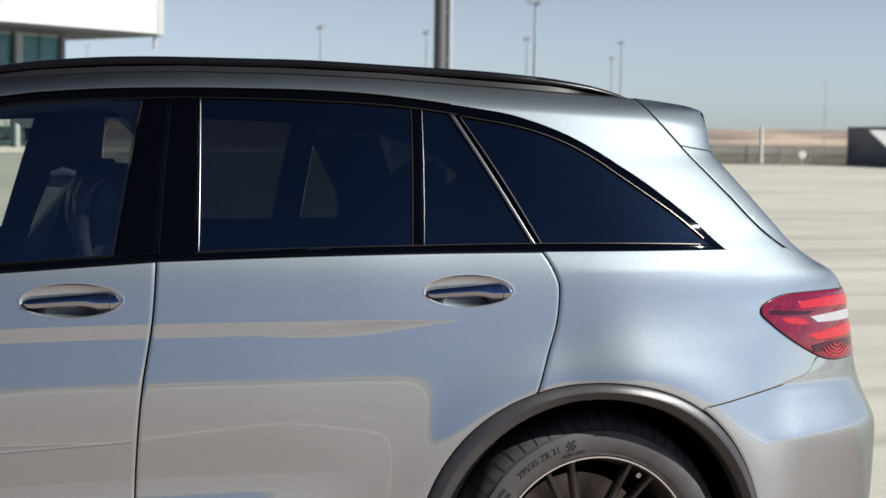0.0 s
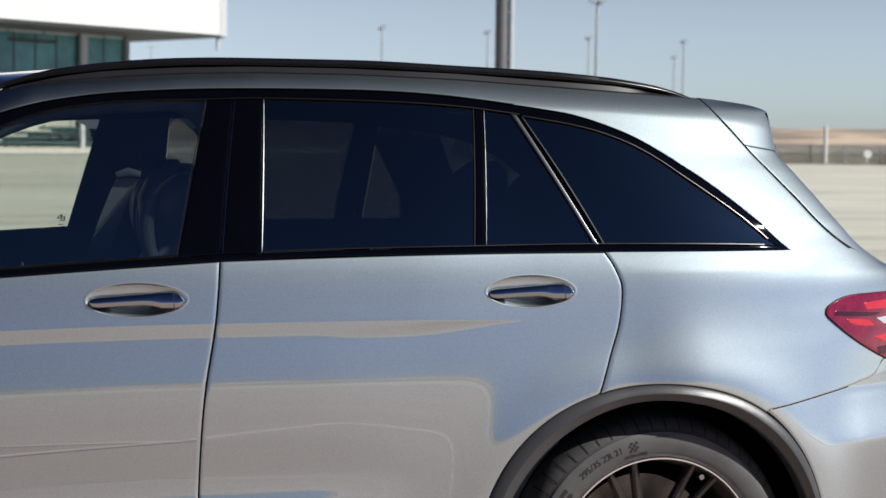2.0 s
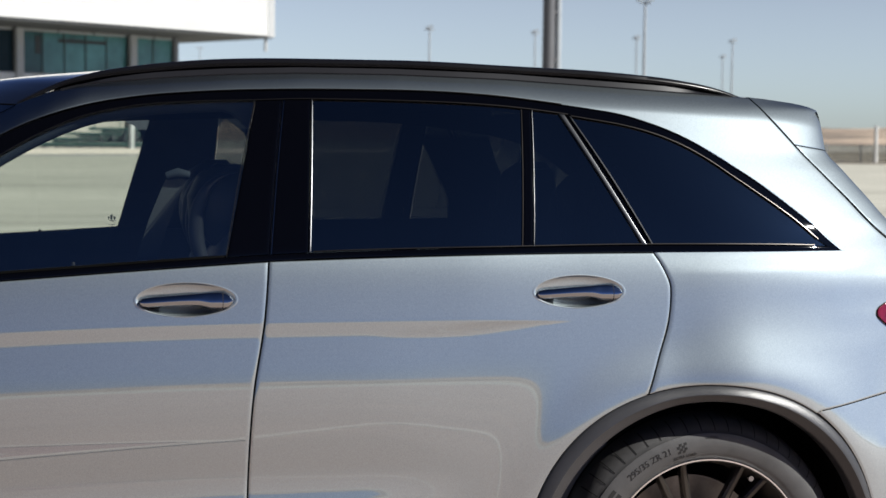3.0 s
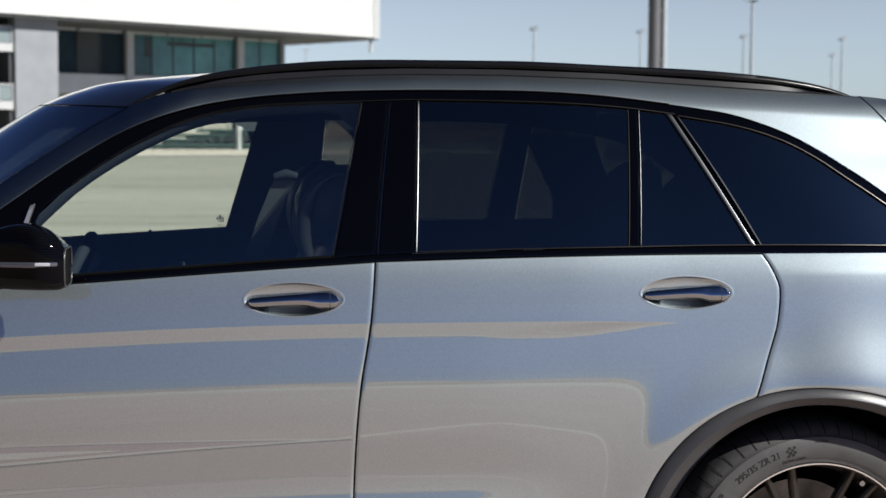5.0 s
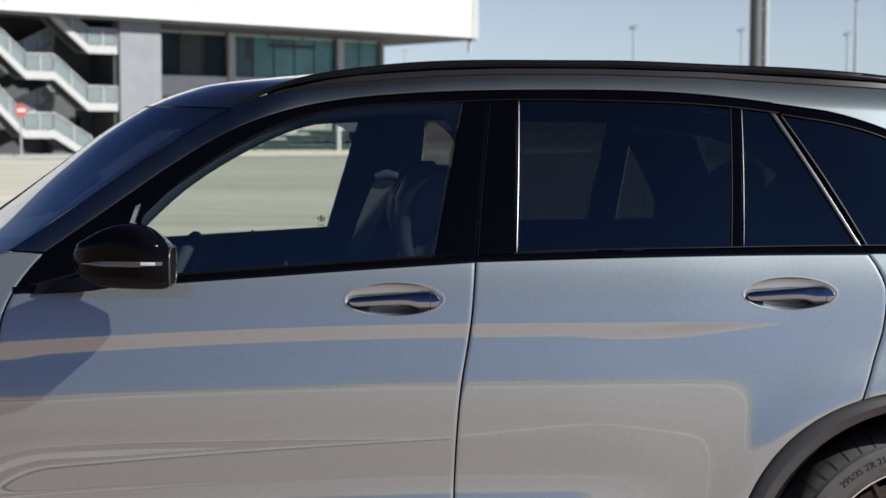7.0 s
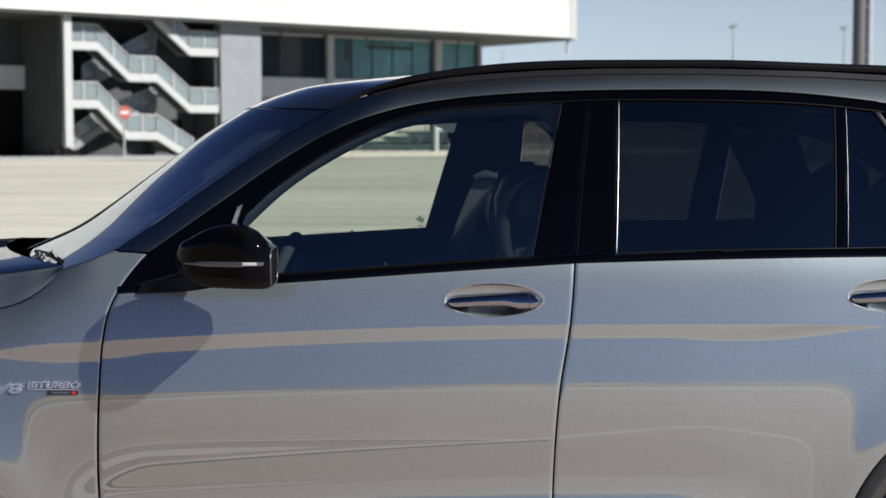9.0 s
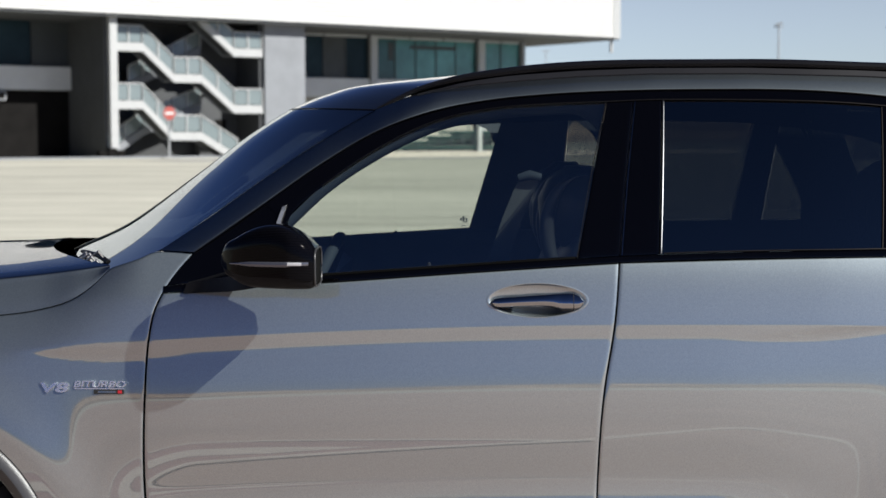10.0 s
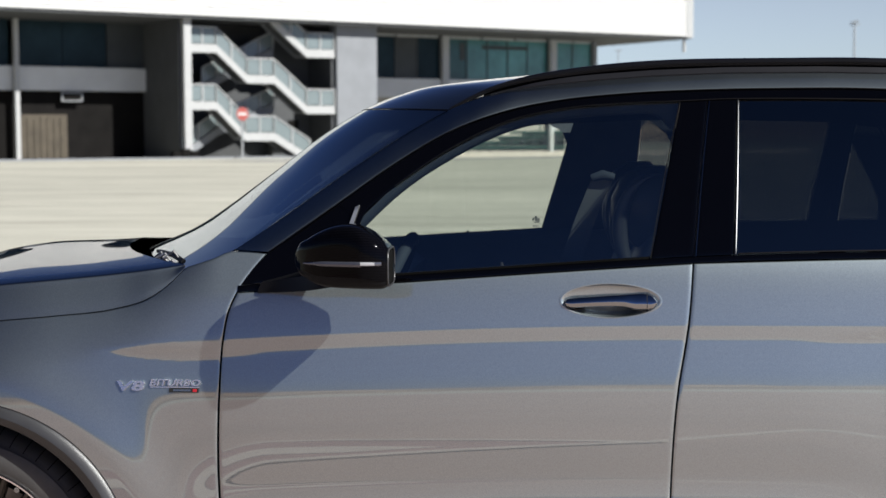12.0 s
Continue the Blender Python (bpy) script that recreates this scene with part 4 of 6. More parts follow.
        g.tube([(x - 0.020, y, z - 0.014), (x, y - 0.004, z), (x + 0.010, y, z - 0.016)], [r * 0.5, r, r * 0.6], 10)
        build("wiper_pivot", g, M_STEEL, car)


def tail():
    g = Geo()
    rows = []
    for z in np.concatenate([np.linspace(0.28, 1.42, 60), np.linspace(1.425, 1.531, 10)]):
        x = float(tail_x(z)) - 0.0015
        y = float(skin(x, z)) - 0.004
        half = [(x + 0.03 * (1 - (1 - q) ** 2), y + (CY - y) * q, z) for q in np.linspace(0, 1, 14)]
        rows.append(half + [(a, 2 * CY - b, c) for a, b, c in reversed(half[:-1])])
    g.grid(rows)
    build("tailgate", g, M_PAINT, car, "silver tailgate")
    g = Geo()
    rows = []
    for x, z in ((1.560, 1.564), (1.579, 1.565), (1.63, 1.5615), (1.684, 1.556), (1.73, 1.551), (1.765, 1.546), (1.800, 1.538), (1.8235, 1.531)):
        y = float(skin(min(x, float(tail_x(z)) - 0.001), z))
        x, y, z = set_back(x, y, z, ROOF_ROLL)
        half = [(x + 0.03 * (1 - (1 - q) ** 2) * (x > 1.6), y + (CY - y) * q, z + 0.014 * (1 - (1 - q) ** 2.5)) for q in np.linspace(0, 1, 14)]
        rows.append(half + [(a, 2 * CY - b, c) for a, b, c in reversed(half[:-1])])
    g.grid(rows, flip=True)
    build("spoiler", g, M_PAINT, car, "silver roof spoiler over the tailgate")


def tail_lamp(far):
    g = Geo(far)
    lo = path((1.864, 0.996), (1.903, 0.966), (2.005, 0.904), (2.098, 0.866), (2.20, 0.858), (2.292, 0.858))
    hi = path((1.868, 1.025), (1.898, 1.038), (1.996, 1.049), (2.12, 1.048), (2.26, 1.040))
    left = path((1.864, 0.996), (1.856, 1.008), (1.857, 1.015), (1.868, 1.025))
    right = path(*[(float(tail_x(z)) - 0.002, z) for z in np.linspace(0.858, 1.040, 6)])
    patch(g, lo, hi, left, right, late(60), even(30), off=-0.006, gap=0.0005, roll=0.005, flange=0.016, edges="lrbt")
    lamp = build("tail_lamp", g, M_RED, car, "red tail lamp with a white reversing light")
    g = Geo(far)
    patch(g, path((1.8625, 0.995), (1.903, 0.964), (2.005, 0.902), (2.098, 0.864), (2.20, 0.856), (2.294, 0.856)), path((1.8665, 1.0265), (1.898, 1.040), (1.996, 1.051), (2.12, 1.050), (2.256, 1.042)),
          path((1.8625, 0.995), (1.8545, 1.008), (1.8555, 1.015), (1.8665, 1.0265)), path(*[(float(tail_x(z)) - 0.002, z) for z in np.linspace(0.856, 1.042, 6)]), late(40), even(12), off=-0.0012, gap=0, flange=0, edges="")
    build("lamp_gasket", g, M_HOLE, lamp)
    # pieces that glow through the lens: bars, reflectors and the white light
    def inlay(name, pts_lo, pts_hi, mat, off):
        g2 = Geo(far)
        patch(g2, path(*pts_lo), path(*pts_hi), line(pts_lo[0], pts_hi[0]), line(pts_lo[-1], pts_hi[-1]), even(20), even(8), off=off + 0.0012, gap=0, roll=0.002, flange=0.0)
        build(name, g2, mat, lamp)
    inlay("reversing_light", [(2.065, 0.966), (2.17, 0.962), (2.27, 0.958)], [(2.035, 0.984), (2.17, 0.988), (2.265, 0.984)], M_WHITELENS, -0.0085)
    inlay("light_bar", [(2.00, 1.008), (2.15, 1.004), (2.25, 1.000)], [(1.99, 1.026), (2.14, 1.032), (2.25, 1.030)], M_REDBRIGHT, -0.0080)
    inlay("light_bar", [(2.06, 0.920), (2.16, 0.918), (2.27, 0.920)], [(2.02, 0.936), (2.16, 0.948), (2.27, 0.950)], M_REDBRIGHT, -0.0080)
    inlay("light_bar", [(1.935, 0.976), (1.985, 0.966), (2.03, 0.964)], [(1.925, 0.988), (1.985, 0.984), (2.01, 0.980)], M_REDBRIGHT, -0.0080)
    inlay("dark_web", [(1.88, 0.998), (1.96, 0.992), (2.03, 0.989)], [(1.885, 1.012), (1.97, 1.004), (2.06, 0.998)], M_REDDARK, -0.0075)
    inlay("dark_web", [(2.04, 0.888), (2.14, 0.884), (2.25, 0.884)], [(2.03, 0.908), (2.14, 0.912), (2.25, 0.912)], M_REDDARK, -0.0075)
    for i in range(4):
        r = 0.012 + 0.009 * i
        g2 = Geo(far)
        rows = []
        for a in np.linspace(radians(200), radians(330), 14):
            rows.append([(2.15 + (r + d) * 1.6 * math.cos(a), float(skin(2.15 + (r + d) * 1.6 * math.cos(a), 0.91 + (r + d) * math.sin(a))) - 0.0085, 0.91 + (r + d) * math.sin(a)) for d in (0, 0.003)])
        g2.grid(rows, flip=True)
        build("reflector_ring", g2, M_REDBRIGHT, lamp)


def cladding(hub, f_out, r_in, a0, a1, far):
    """The wheel arch's plastic edge: a flat band, a crease, and a lip that turns in."""
    g = Geo(far)
    rows = []
    for a in np.linspace(a0, a1, 90):
        xo, zo = f_out(a)
        c = np.array([hub, HUB_Z])
        d = np.array([xo, zo]) - c
        ro = float(np.hypot(*d))
        d = d / ro
        row = []
        for q, dy in ((-0.45, 0.055), (-0.12, 0.020), (0.0, 0.000), (0.04, -0.003), (0.20, -0.0065), (0.42, -0.0125), (0.50, -0.0130), (0.56, -0.0105), (0.88, -0.006), (0.96, -0.003), (1.0, 0.004), (1.0, 0.045)):
            r = ro - 0.0015 + (r_in - ro) * q
            x, z = c + d * r
            yo = float(skin(*(c + d * max(r, ro - 0.02))))
            row.append((x, yo + dy, z))
        rows.append(row)
    g.grid(rows, flip=True)
    build("arch_cladding", g, M_CLAD, car, "dark grey plastic wheel arch trim")
    g = Geo(far)
    y0 = float(skin(hub, HUB_Z + 0.5)) + 0.03
    prof = [(r_in + 0.004, y0), (r_in + 0.012, y0 + 0.05), (r_in + 0.012, y0 + 0.42), (0.05, y0 + 0.43)]
    g.revolve((hub, HUB_Z), prof, 60, a0, a1, flip=True)
    build("arch_liner", g, M_WELL, car)


AXLE_Z = 0.386
WHEEL_Y = 3.632


def wheel(hub, far):
    y = WHEEL_Y
    g = Geo(far, True)
    R = 0.374
    prof = [(0.258, y + 0.022), (0.266, y + 0.014), (0.272, y + 0.006), (0.284, y + 0.001), (0.305, y - 0.001), (0.325, y + 0.001), (0.333, y + 0.004), (0.3355, y + 0.009), (0.343, y + 0.014), (0.353, y + 0.024), (0.362, y + 0.038),
            (0.3695, y + 0.062), (R, y + 0.10), (R, y + 0.19), (0.371, y + 0.225), (0.364, y + 0.262), (0.350, y + 0.285), (0.30, y + 0.300), (0.262, y + 0.285)]
    g.revolve((hub, AXLE_Z), prof, 120, flip=True)
    w = build("wheel", g, M_TYRE, car, "low-profile tyre on a dark multi-spoke alloy rim")
    # tread grooves and shoulder blocks
    for yy in (y + 0.095, y + 0.135, y + 0.172, y + 0.21):
        g = Geo(far, True)
        g.revolve((hub, AXLE_Z), [(R + 0.0006, yy - 0.005), (R + 0.0010, yy), (R + 0.0006, yy + 0.005)], 90, flip=True)
        build("tread_groove", g, M_HOLE, w)
    for k in range(24):
        a = radians(20 + 140 * k / 23)
        ca, sa = math.cos(a), math.sin(a)
        g = Geo(far, True)
        rows = []
        for r, yy in ((0.338, y + 0.0105), (0.344, y + 0.0145), (0.3535, y + 0.0245), (0.3625, y + 0.0385), (0.370, y + 0.0625)):
            row = []
            for d in (-0.0014, 0.0014):
                da = d / r + 0.10 * (yy - y)
                row.append((hub + (r + 0.0006) * math.cos(a + da), yy - 0.0004, AXLE_Z + (r + 0.0006) * math.sin(a + da)))
            rows.append(row)
        g.grid(rows)
        build("shoulder_groove", g, M_HOLE, w)
    g = Geo(far, True)
    g.revolve((hub, AXLE_Z), [(0.2690, y + 0.016), (0.2685, y + 0.008), (0.2665, y + 0.0045), (0.2630, y + 0.0045), (0.2610, y + 0.009), (0.2605, y + 0.022)], 120, flip=True)
    build("rim_lip", g, M_LIP, w, "bright polished rim edge")
    g = Geo(far, True)
    g.revolve((hub, AXLE_Z), [(0.2608, y + 0.016), (0.256, y + 0.035), (0.248, y + 0.055), (0.240, y + 0.10), (0.236, y + 0.24)], 90, flip=True)
    rim = build("rim_barrel", g, M_RIM, w)
    for k in range(7):
        for s in (-1, 1):
            a = radians(90 + 20.5 + 360 / 7 * k)
            ca, sa = math.cos(a), math.sin(a)
            g = Geo(far, True)
            rows = []
            for q in np.linspace(0, 1, 9):
                r = 0.055 + 0.200 * q
                t = s * (0.010 + 0.019 * q + 0.006 * q * q)
                wd = 0.0108 - 0.0018 * q
                dep = y + 0.062 - 0.035 * q ** 1.4
                row = []
                for du, dd in ((-1, 0.030), (-1.0, 0.006), (-0.45, 0), (0.45, 0), (1.0, 0.006), (1, 0.030)):
                    u = t + du * wd
                    row.append((hub + r * ca - u * sa, dep + dd, AXLE_Z + r * sa + u * ca))
                rows.append(row)
            g.grid(rows, closed=True, flip=True)
            build("spoke", g, M_RIM, w)
    g = Geo(far, True)
    g.revolve((hub, AXLE_Z), [(0.001, y + 0.045), (0.035, y + 0.047), (0.040, y + 0.055), (0.072, y + 0.060), (0.078, y + 0.09)], 48, flip=True)
    build("hub_cap", g, M_RIM, w)
    g = Geo(far, True)
    g.revolve((hub, AXLE_Z), [(0.08, y + 0.16), (0.195, y + 0.155), (0.197, y + 0.19)], 72, flip=True)
    build("brake_disc", g, M_DISC, w)
    g = Geo(far, True)
    g.revolve((hub, AXLE_Z), [(0.235, y + 0.22), (0.02, y + 0.23)], 48, flip=True)
    build("brake_shield", g, M_WELL, w)
    g = Geo(far, True)
    g.tube([(hub + 0.128, y + 0.052, AXLE_Z + 0.205), (hub + 0.128, y + 0.038, AXLE_Z + 0.205)], 0.007, 12)
    build("wheel_bolt", g, M_CHROME, w)
    return w


def lettering(name, text, size, depth, mat, parent, place, label="", width=0.0, bold=0.0):
    """Raised letters; place maps (x, y) of the flat text to the world."""
    c = bpy.data.curves.new(name, "FONT")
    c.body, c.size, c.extrude, c.resolution_u, c.offset = text, size, depth, 3, bold
    c.align_x, c.align_y = "CENTER", "CENTER"
    tmp = bpy.data.objects.new(name, c)
    scene.collection.objects.link(tmp)
    dg = bpy.context.evaluated_depsgraph_get()
    me = bpy.data.meshes.new_from_object(tmp.evaluated_get(dg))
    bpy.data.objects.remove(tmp)
    me.name = name
    span_x = max(v.co.x for v in me.vertices) - min(v.co.x for v in me.vertices)
    k = width / span_x if width else 1.0
    for v in me.vertices:
        v.co.x *= k
        v.co = place(v.co.x, v.co.y, v.co.z)
    me.materials.clear()
    me.materials.append(mat)
    ob = new(name, me)
    ob.parent = parent
    if parent is car:
        ob.matrix_parent_inverse = Matrix.Translation(-car.location)
    if label:
        tagged(ob, label)
    return ob


def tyre_place(hub, r0, a_mid):
    def f(x, y, z):
        a = radians(a_mid) - x / r0
        r = r0 + y
        yy = float(np.interp(r, [0.272, 0.284, 0.305, 0.325, 0.333], [WHEEL_Y + 0.006, WHEEL_Y + 0.001, WHEEL_Y - 0.001, WHEEL_Y + 0.001, WHEEL_Y + 0.004]))
        return (hub + r * math.cos(a), yy - 0.0006 - z * 0.5, AXLE_Z + r * math.sin(a))
    return f


def mirror(far):
    """A door mirror: carbon shell, lamp strip, matt lower case and foot."""
    def shifted(g):
        if far:
            g.v = [(x - 0.19, y, z - 0.03) for x, y, z in g.v]
        return g

    mirror_top = spl((-0.632, 1.183), (-0.6206, 1.2055), (-0.595, 1.2235), (-0.557, 1.244), (-0.525, 1.2545), (-0.493, 1.2572), (-0.461, 1.2495), (-0.4355, 1.2345), (-0.420, 1.2215), (-0.411, 1.212), (-0.407, 1.206))
    mirror_under = spl((-0.632, 1.172), (-0.625, 1.155), (-0.598, 1.134), (-0.560, 1.119), (-0.50, 1.116), (-0.43, 1.116), (-0.412, 1.119), (-0.407, 1.123))

    def shell(name, mat, parent, label="", grow=0.0):
        g = Geo(far)
        rows = []
        for q in 0.5 - 0.5 * np.cos(np.linspace(0, math.pi, 41)):
            x = -0.632 + 0.225 * q
            top = float(mirror_top(x))
            bot = float(mirror_under(x))
            yn = 3.372 + 0.13 * (1 - min(1, (q / 0.75)) ** 0.6) + 0.012 * max(0, (q - 0.8) / 0.2) ** 2
            yf = 3.520
            zc, hz, yc, hy = (top + bot) / 2, (top - bot) / 2, (yn + yf) / 2, (yf - yn) / 2
            row = []
            n = 40
            for i in range(n):
                a = 2 * math.pi * i / n
                ca, sa = math.cos(a), math.sin(a)
                e = 0.46
                row.append((x, yc - (hy + grow) * math.copysign(abs(ca) ** e, ca), zc + (hz + grow) * math.copysign(abs(sa) ** e, sa)))
            rows.append(row)
        base = g.grid(rows, closed=True)
        g.cap(base[0], 40, True)
        if name == "mirror_case":
            face = Geo(far)
            face.v, face.f = list(g.v[base[-1]:base[-1] + 40]), [tuple(range(40)) if not far else tuple(reversed(range(40)))]
        if name != "mirror_case":
            top_half = {i for i in range(40) if math.sin(2 * math.pi * (i + 0.5) / 40) > -0.30}
            g.f = [f for n, f in enumerate(g.f) if len(f) == 4 and n % 40 in top_half]
        ob = build(name, shifted(g), mat, parent, label)
        if name == "mirror_case":
            build("mirror_face", shifted(face), M_WELL, ob)
            rim = Geo(far)
            ring = rows[-2] + rows[-2][:1]
            rim.tube([(x + 0.003, y, z) for x, y, z in ring], [0.0022] * len(ring), 8)
            build("mirror_rim", shifted(rim), M_CLAD, ob, "dark grey rim round the mirror glass")
        return ob

    door_ob = (far_doors if far else near_doors)["front"]
    case = shell("mirror_case", M_CASE, door_ob, "black door mirror on a short foot")
    shell("mirror_cap", M_CARBON, case, "gloss carbon weave cap", 0.0022)
    g = Geo(far)
    rows = []
    for q in np.linspace(0.12, 0.965, 28):
        x = -0.632 + 0.222 * q
        yn = 3.372 + 0.13 * (1 - min(1, (q / 0.75)) ** 0.6) + 0.012 * max(0, (q - 0.8) / 0.2) ** 2 - 0.0045
        zc = 1.170 + 0.006 * q
        w = 0.0062 * min(1, 3 * q, 12 * (1 - q) + 0.5)
        rows.append([(x, yn + 0.004, zc - w), (x, yn, zc - w * 0.5), (x, yn - 0.0006, zc), (x, yn, zc + w * 0.5), (x, yn + 0.004, zc + w)])
    g.grid(rows, flip=True)
    lamp = build("indicator_strip", shifted(g), M_STRIP, case, "smoked indicator strip")
    g = Geo(far)
    rows = []
    for q in np.linspace(0.76, 0.90, 6):
        x = -0.632 + 0.222 * q
        yn = 3.372 + 0.012 * max(0, (q - 0.8) / 0.2) ** 2 - 0.0060
        rows.append([(x, yn + 0.003, 1.1712), (x, yn, 1.1730), (x, yn, 1.1775), (x, yn + 0.003, 1.1795)])
    g.grid(rows, flip=True)
    build("lamp_lens", shifted(g), M_WHITELENS, lamp, "clear lamp lens")
    g = Geo(far)
    rows = []
    for q in np.linspace(0, 1, 12):
        x = -0.745 + 0.21 * q
        yn = 3.625 - 0.17 * smooth(0, 1, q)
        zt, zb = 1.110 + 0.045 * q, 1.086 + 0.032 * q ** 1.5
        rows.append([(x, yn, zb), (x + 0.01, yn, zt), (x + 0.02, yn + 0.10, zt + 0.01), (x + 0.01, yn + 0.10, zb)])
    b = g.grid(rows, closed=True)
    g.cap(b[0], 4, True)
    g.cap(b[-1], 4)
    build("mirror_foot", shifted(g), M_CASE, case)


ck = Mat("carbon_weave", (0.002, 0.002, 0.003), 0.05, 0.0, specular_ior_level=0.07)
wv = ck.node("ShaderNodeTexWave", Scale=90.0)
wv.bands_direction = "Z"
ck.link(ck.coords((0.5, 0.5, 1)), wv.inputs["Vector"])
ck.color(ck.ramp(wv.outputs["Color"], (0.35, (0.0005, 0.0005, 0.0008)), (0.65, (0.0030, 0.0030, 0.0042))))
M_CARBON = ck.m

roof()
rear_header()
windscreen()
bonnet()
tail()
for far in (False, True):
    roof_rail(far)
    tail_lamp(far)
    cladding(1.372, REAR_ARCH, 0.436, -8, 190, far)
    cladding(-1.488, FRONT_ARCH, 0.412, -8, 190, far)
    mirror(far)
wheels = [wheel(h, far) for far in (False, True) for h in (REAR_HUB, FRONT_HUB)]
lettering("tyre_size", "295/35 ZR 21", 0.023, 0.0012, M_TYREMARK, wheels[0], tyre_place(REAR_HUB, 0.306, 121))
lettering("tyre_note", "OUTSIDE", 0.008, 0.0008, M_TYREMARK, wheels[0], tyre_place(REAR_HUB, 0.322, 89))

lettering("tyre_note", "EXTRA LOAD", 0.010, 0.0008, M_TYREMARK, wheels[0], tyre_place(REAR_HUB, 0.284, 103))

# small checker and a plain maker's block on the sidewall
put = tyre_place(REAR_HUB, 0.306, 103.5)
for i in range(4):
    for j in range(4):
        if (i + j) % 2 == 0:
            g = Geo()
            g.grid([[put((i - 2 + a) * 0.0062, (j - 2 + b) * 0.0062, 0.001) for a in (0, 1)] for b in (0, 1)])
            build("checker_square", g, M_TYREMARK, wheels[0])
put = tyre_place(REAR_HUB, 0.304, 150)
g = Geo()
g.grid([[put(a, b, 0.001) for a in np.linspace(-0.045, 0.045, 12)] for b in (-0.014, 0.014)])
build("maker_block", g, M_TYREMARK, wheels[0])

# ---- underside, sills, cabin ----
g = Geo()
g.box(-1.0, 0.92, 3.70, 2 * CY - 3.70, 0.26, 0.34)
build("floor_pan", g, M_WELL, car)
for far in (False, True):
    g = Geo(far)
    rows = []
    for x in np.linspace(-1.02, 0.92, 20):
        rows.append([(x, 3.66, 0.40), (x, 3.635, 0.37), (x, 3.64, 0.30), (x, 3.70, 0.27)])
    g.grid(rows, flip=False)
    build("side_sill", g, M_CLAD, car)
    # inner door trim up to the window line
    for d, x0, x1 in ((near_doors if not far else far_doors, 0, 0),):
        for key, a, b in (("front", -0.78, 0.27), ("rear", 0.30, 1.15)):
            g = Geo(far)
            rows = []
            for x in np.linspace(a, b, 16):
                zt = float(glass_lo(x)) - (0.012 if not far else -0.004)
                y = float(skin(x, zt))
                rows.append([(x, y + 0.012, zt), (x, y + 0.05, zt + 0.001), (x, y + 0.075, zt - 0.03), (x, y + 0.085, 0.75), (x, y + 0.07, 0.40)])
            g.grid(rows, flip=False)
            build("inner_trim", g, M_TRIM, d[key], "dark inner door lining")
            g = Geo(far)
            xp = -0.165 if key == "front" else 0.885
            zp = float(glass_lo(xp)) - 0.012
            yp = float(skin(xp, zp)) + 0.045
            g.tube([(xp, yp, zp - 0.01), (xp, yp, zp + 0.020), (xp, yp, zp + 0.024)], [0.004, 0.0045, 0.003], 8)
            build("lock_pin", g, M_HOLE, d[key])
    # lining of pillars and roof edge
    g = Geo(far)
    f = spl(*glass_hi)
    rows = []
    for x in np.linspace(-0.506, 1.05, 90):
        z = float(f(x))
        y = float(skin(x, z))
        drop = 0.0 if far or x > 0.30 else 0.020 + 0.055 * float(smooth(0.17, 0.27, x)) ** 2
        rows.append([(x, y + 0.012, z + 0.002), (x, y + 0.016, z - 0.003 - 0.4 * drop), (x, y + 0.026, z - 0.004 - 0.9 * drop), (x, y + 0.034, z - 0.005 - drop), (x, y + 0.06, z - 0.006 - drop), (x, y + 0.12, z + 0.04)])
    g.grid(rows, flip=False)
    build("roof_lining_edge", g, M_LINING, car, "dark cabin trim round the windows")


def lining(name, pts_lo, pts_hi, far, raw=False, mat=None):
    g = Geo(far, raw)
    rows = []
    for q in np.linspace(0, 1, 14):
        row = []
        for (xa, za), (xb, zb), dy in ((pts_lo[0], pts_hi[0], 0.02), (pts_lo[0], pts_hi[0], 0.06), (pts_lo[1], pts_hi[1], 0.07), (pts_lo[1], pts_hi[1], 0.02)):
            x, z = xa + (xb - xa) * q, za + (zb - za) * q
            row.append((x, float(skin(x, z)) + dy, z))
        rows.append(row)
    g.grid(rows, closed=True)
    return build(name, g, mat or M_TRIM, car)


lining("pillar_lining", ((0.20, 1.05), (0.37, 1.05)), ((0.275, 1.56), (0.395, 1.56)), False)
lining("pillar_lining", ((-0.118, 1.05), (0.20, 1.05)), ((0.035, 1.56), (0.25, 1.56)), True, True)
lining("pillar_lining", ((0.814, 1.05), (0.872, 1.05)), ((0.884, 1.56), (0.958, 1.56)), True, True)
lining("pillar_lining", ((1.215, 1.08), (1.26, 1.08)), ((1.035, 1.55), (1.09, 1.55)), False, False, M_WELL)


def plate(name, front, back, y, mat, label=""):
    """An inner lining panel between two edges given as (x, z) points."""
    g = Geo()
    rows = []
    for d in (0.0, 0.03):
        rows.append([(x, y + d, z) for x, z in front + back[::-1]])
    b = g.grid(rows, closed=True)
    n = len(front)
    for k in range(n - 1):
        g.face(b[0] + k, b[0] + k + 1, b[0] + 2 * n - 2 - k, b[0] + 2 * n - 1 - k)
    build(name, g, mat, car, label)


# the far rear pillar, broad and leaning, and the foot of the far middle pillar
plate("pillar_lining", [(0.925, 1.56), (0.935, 1.474), (0.985, 1.375), (1.035, 1.275), (1.050, 1.235), (1.046, 1.02)], [(1.16, 1.56), (1.186, 1.46), (1.215, 1.375), (1.258, 1.265), (1.277, 1.21), (1.285, 1.02)], 5.33, M_TRIM, "dark rear pillar lining")
plate("pillar_foot", [(0.02, 1.13), (0.02, 0.80), (0.02, 0.42)], [(0.36, 1.13), (0.36, 0.80), (0.36, 0.42)], 5.385, M_TRIM)


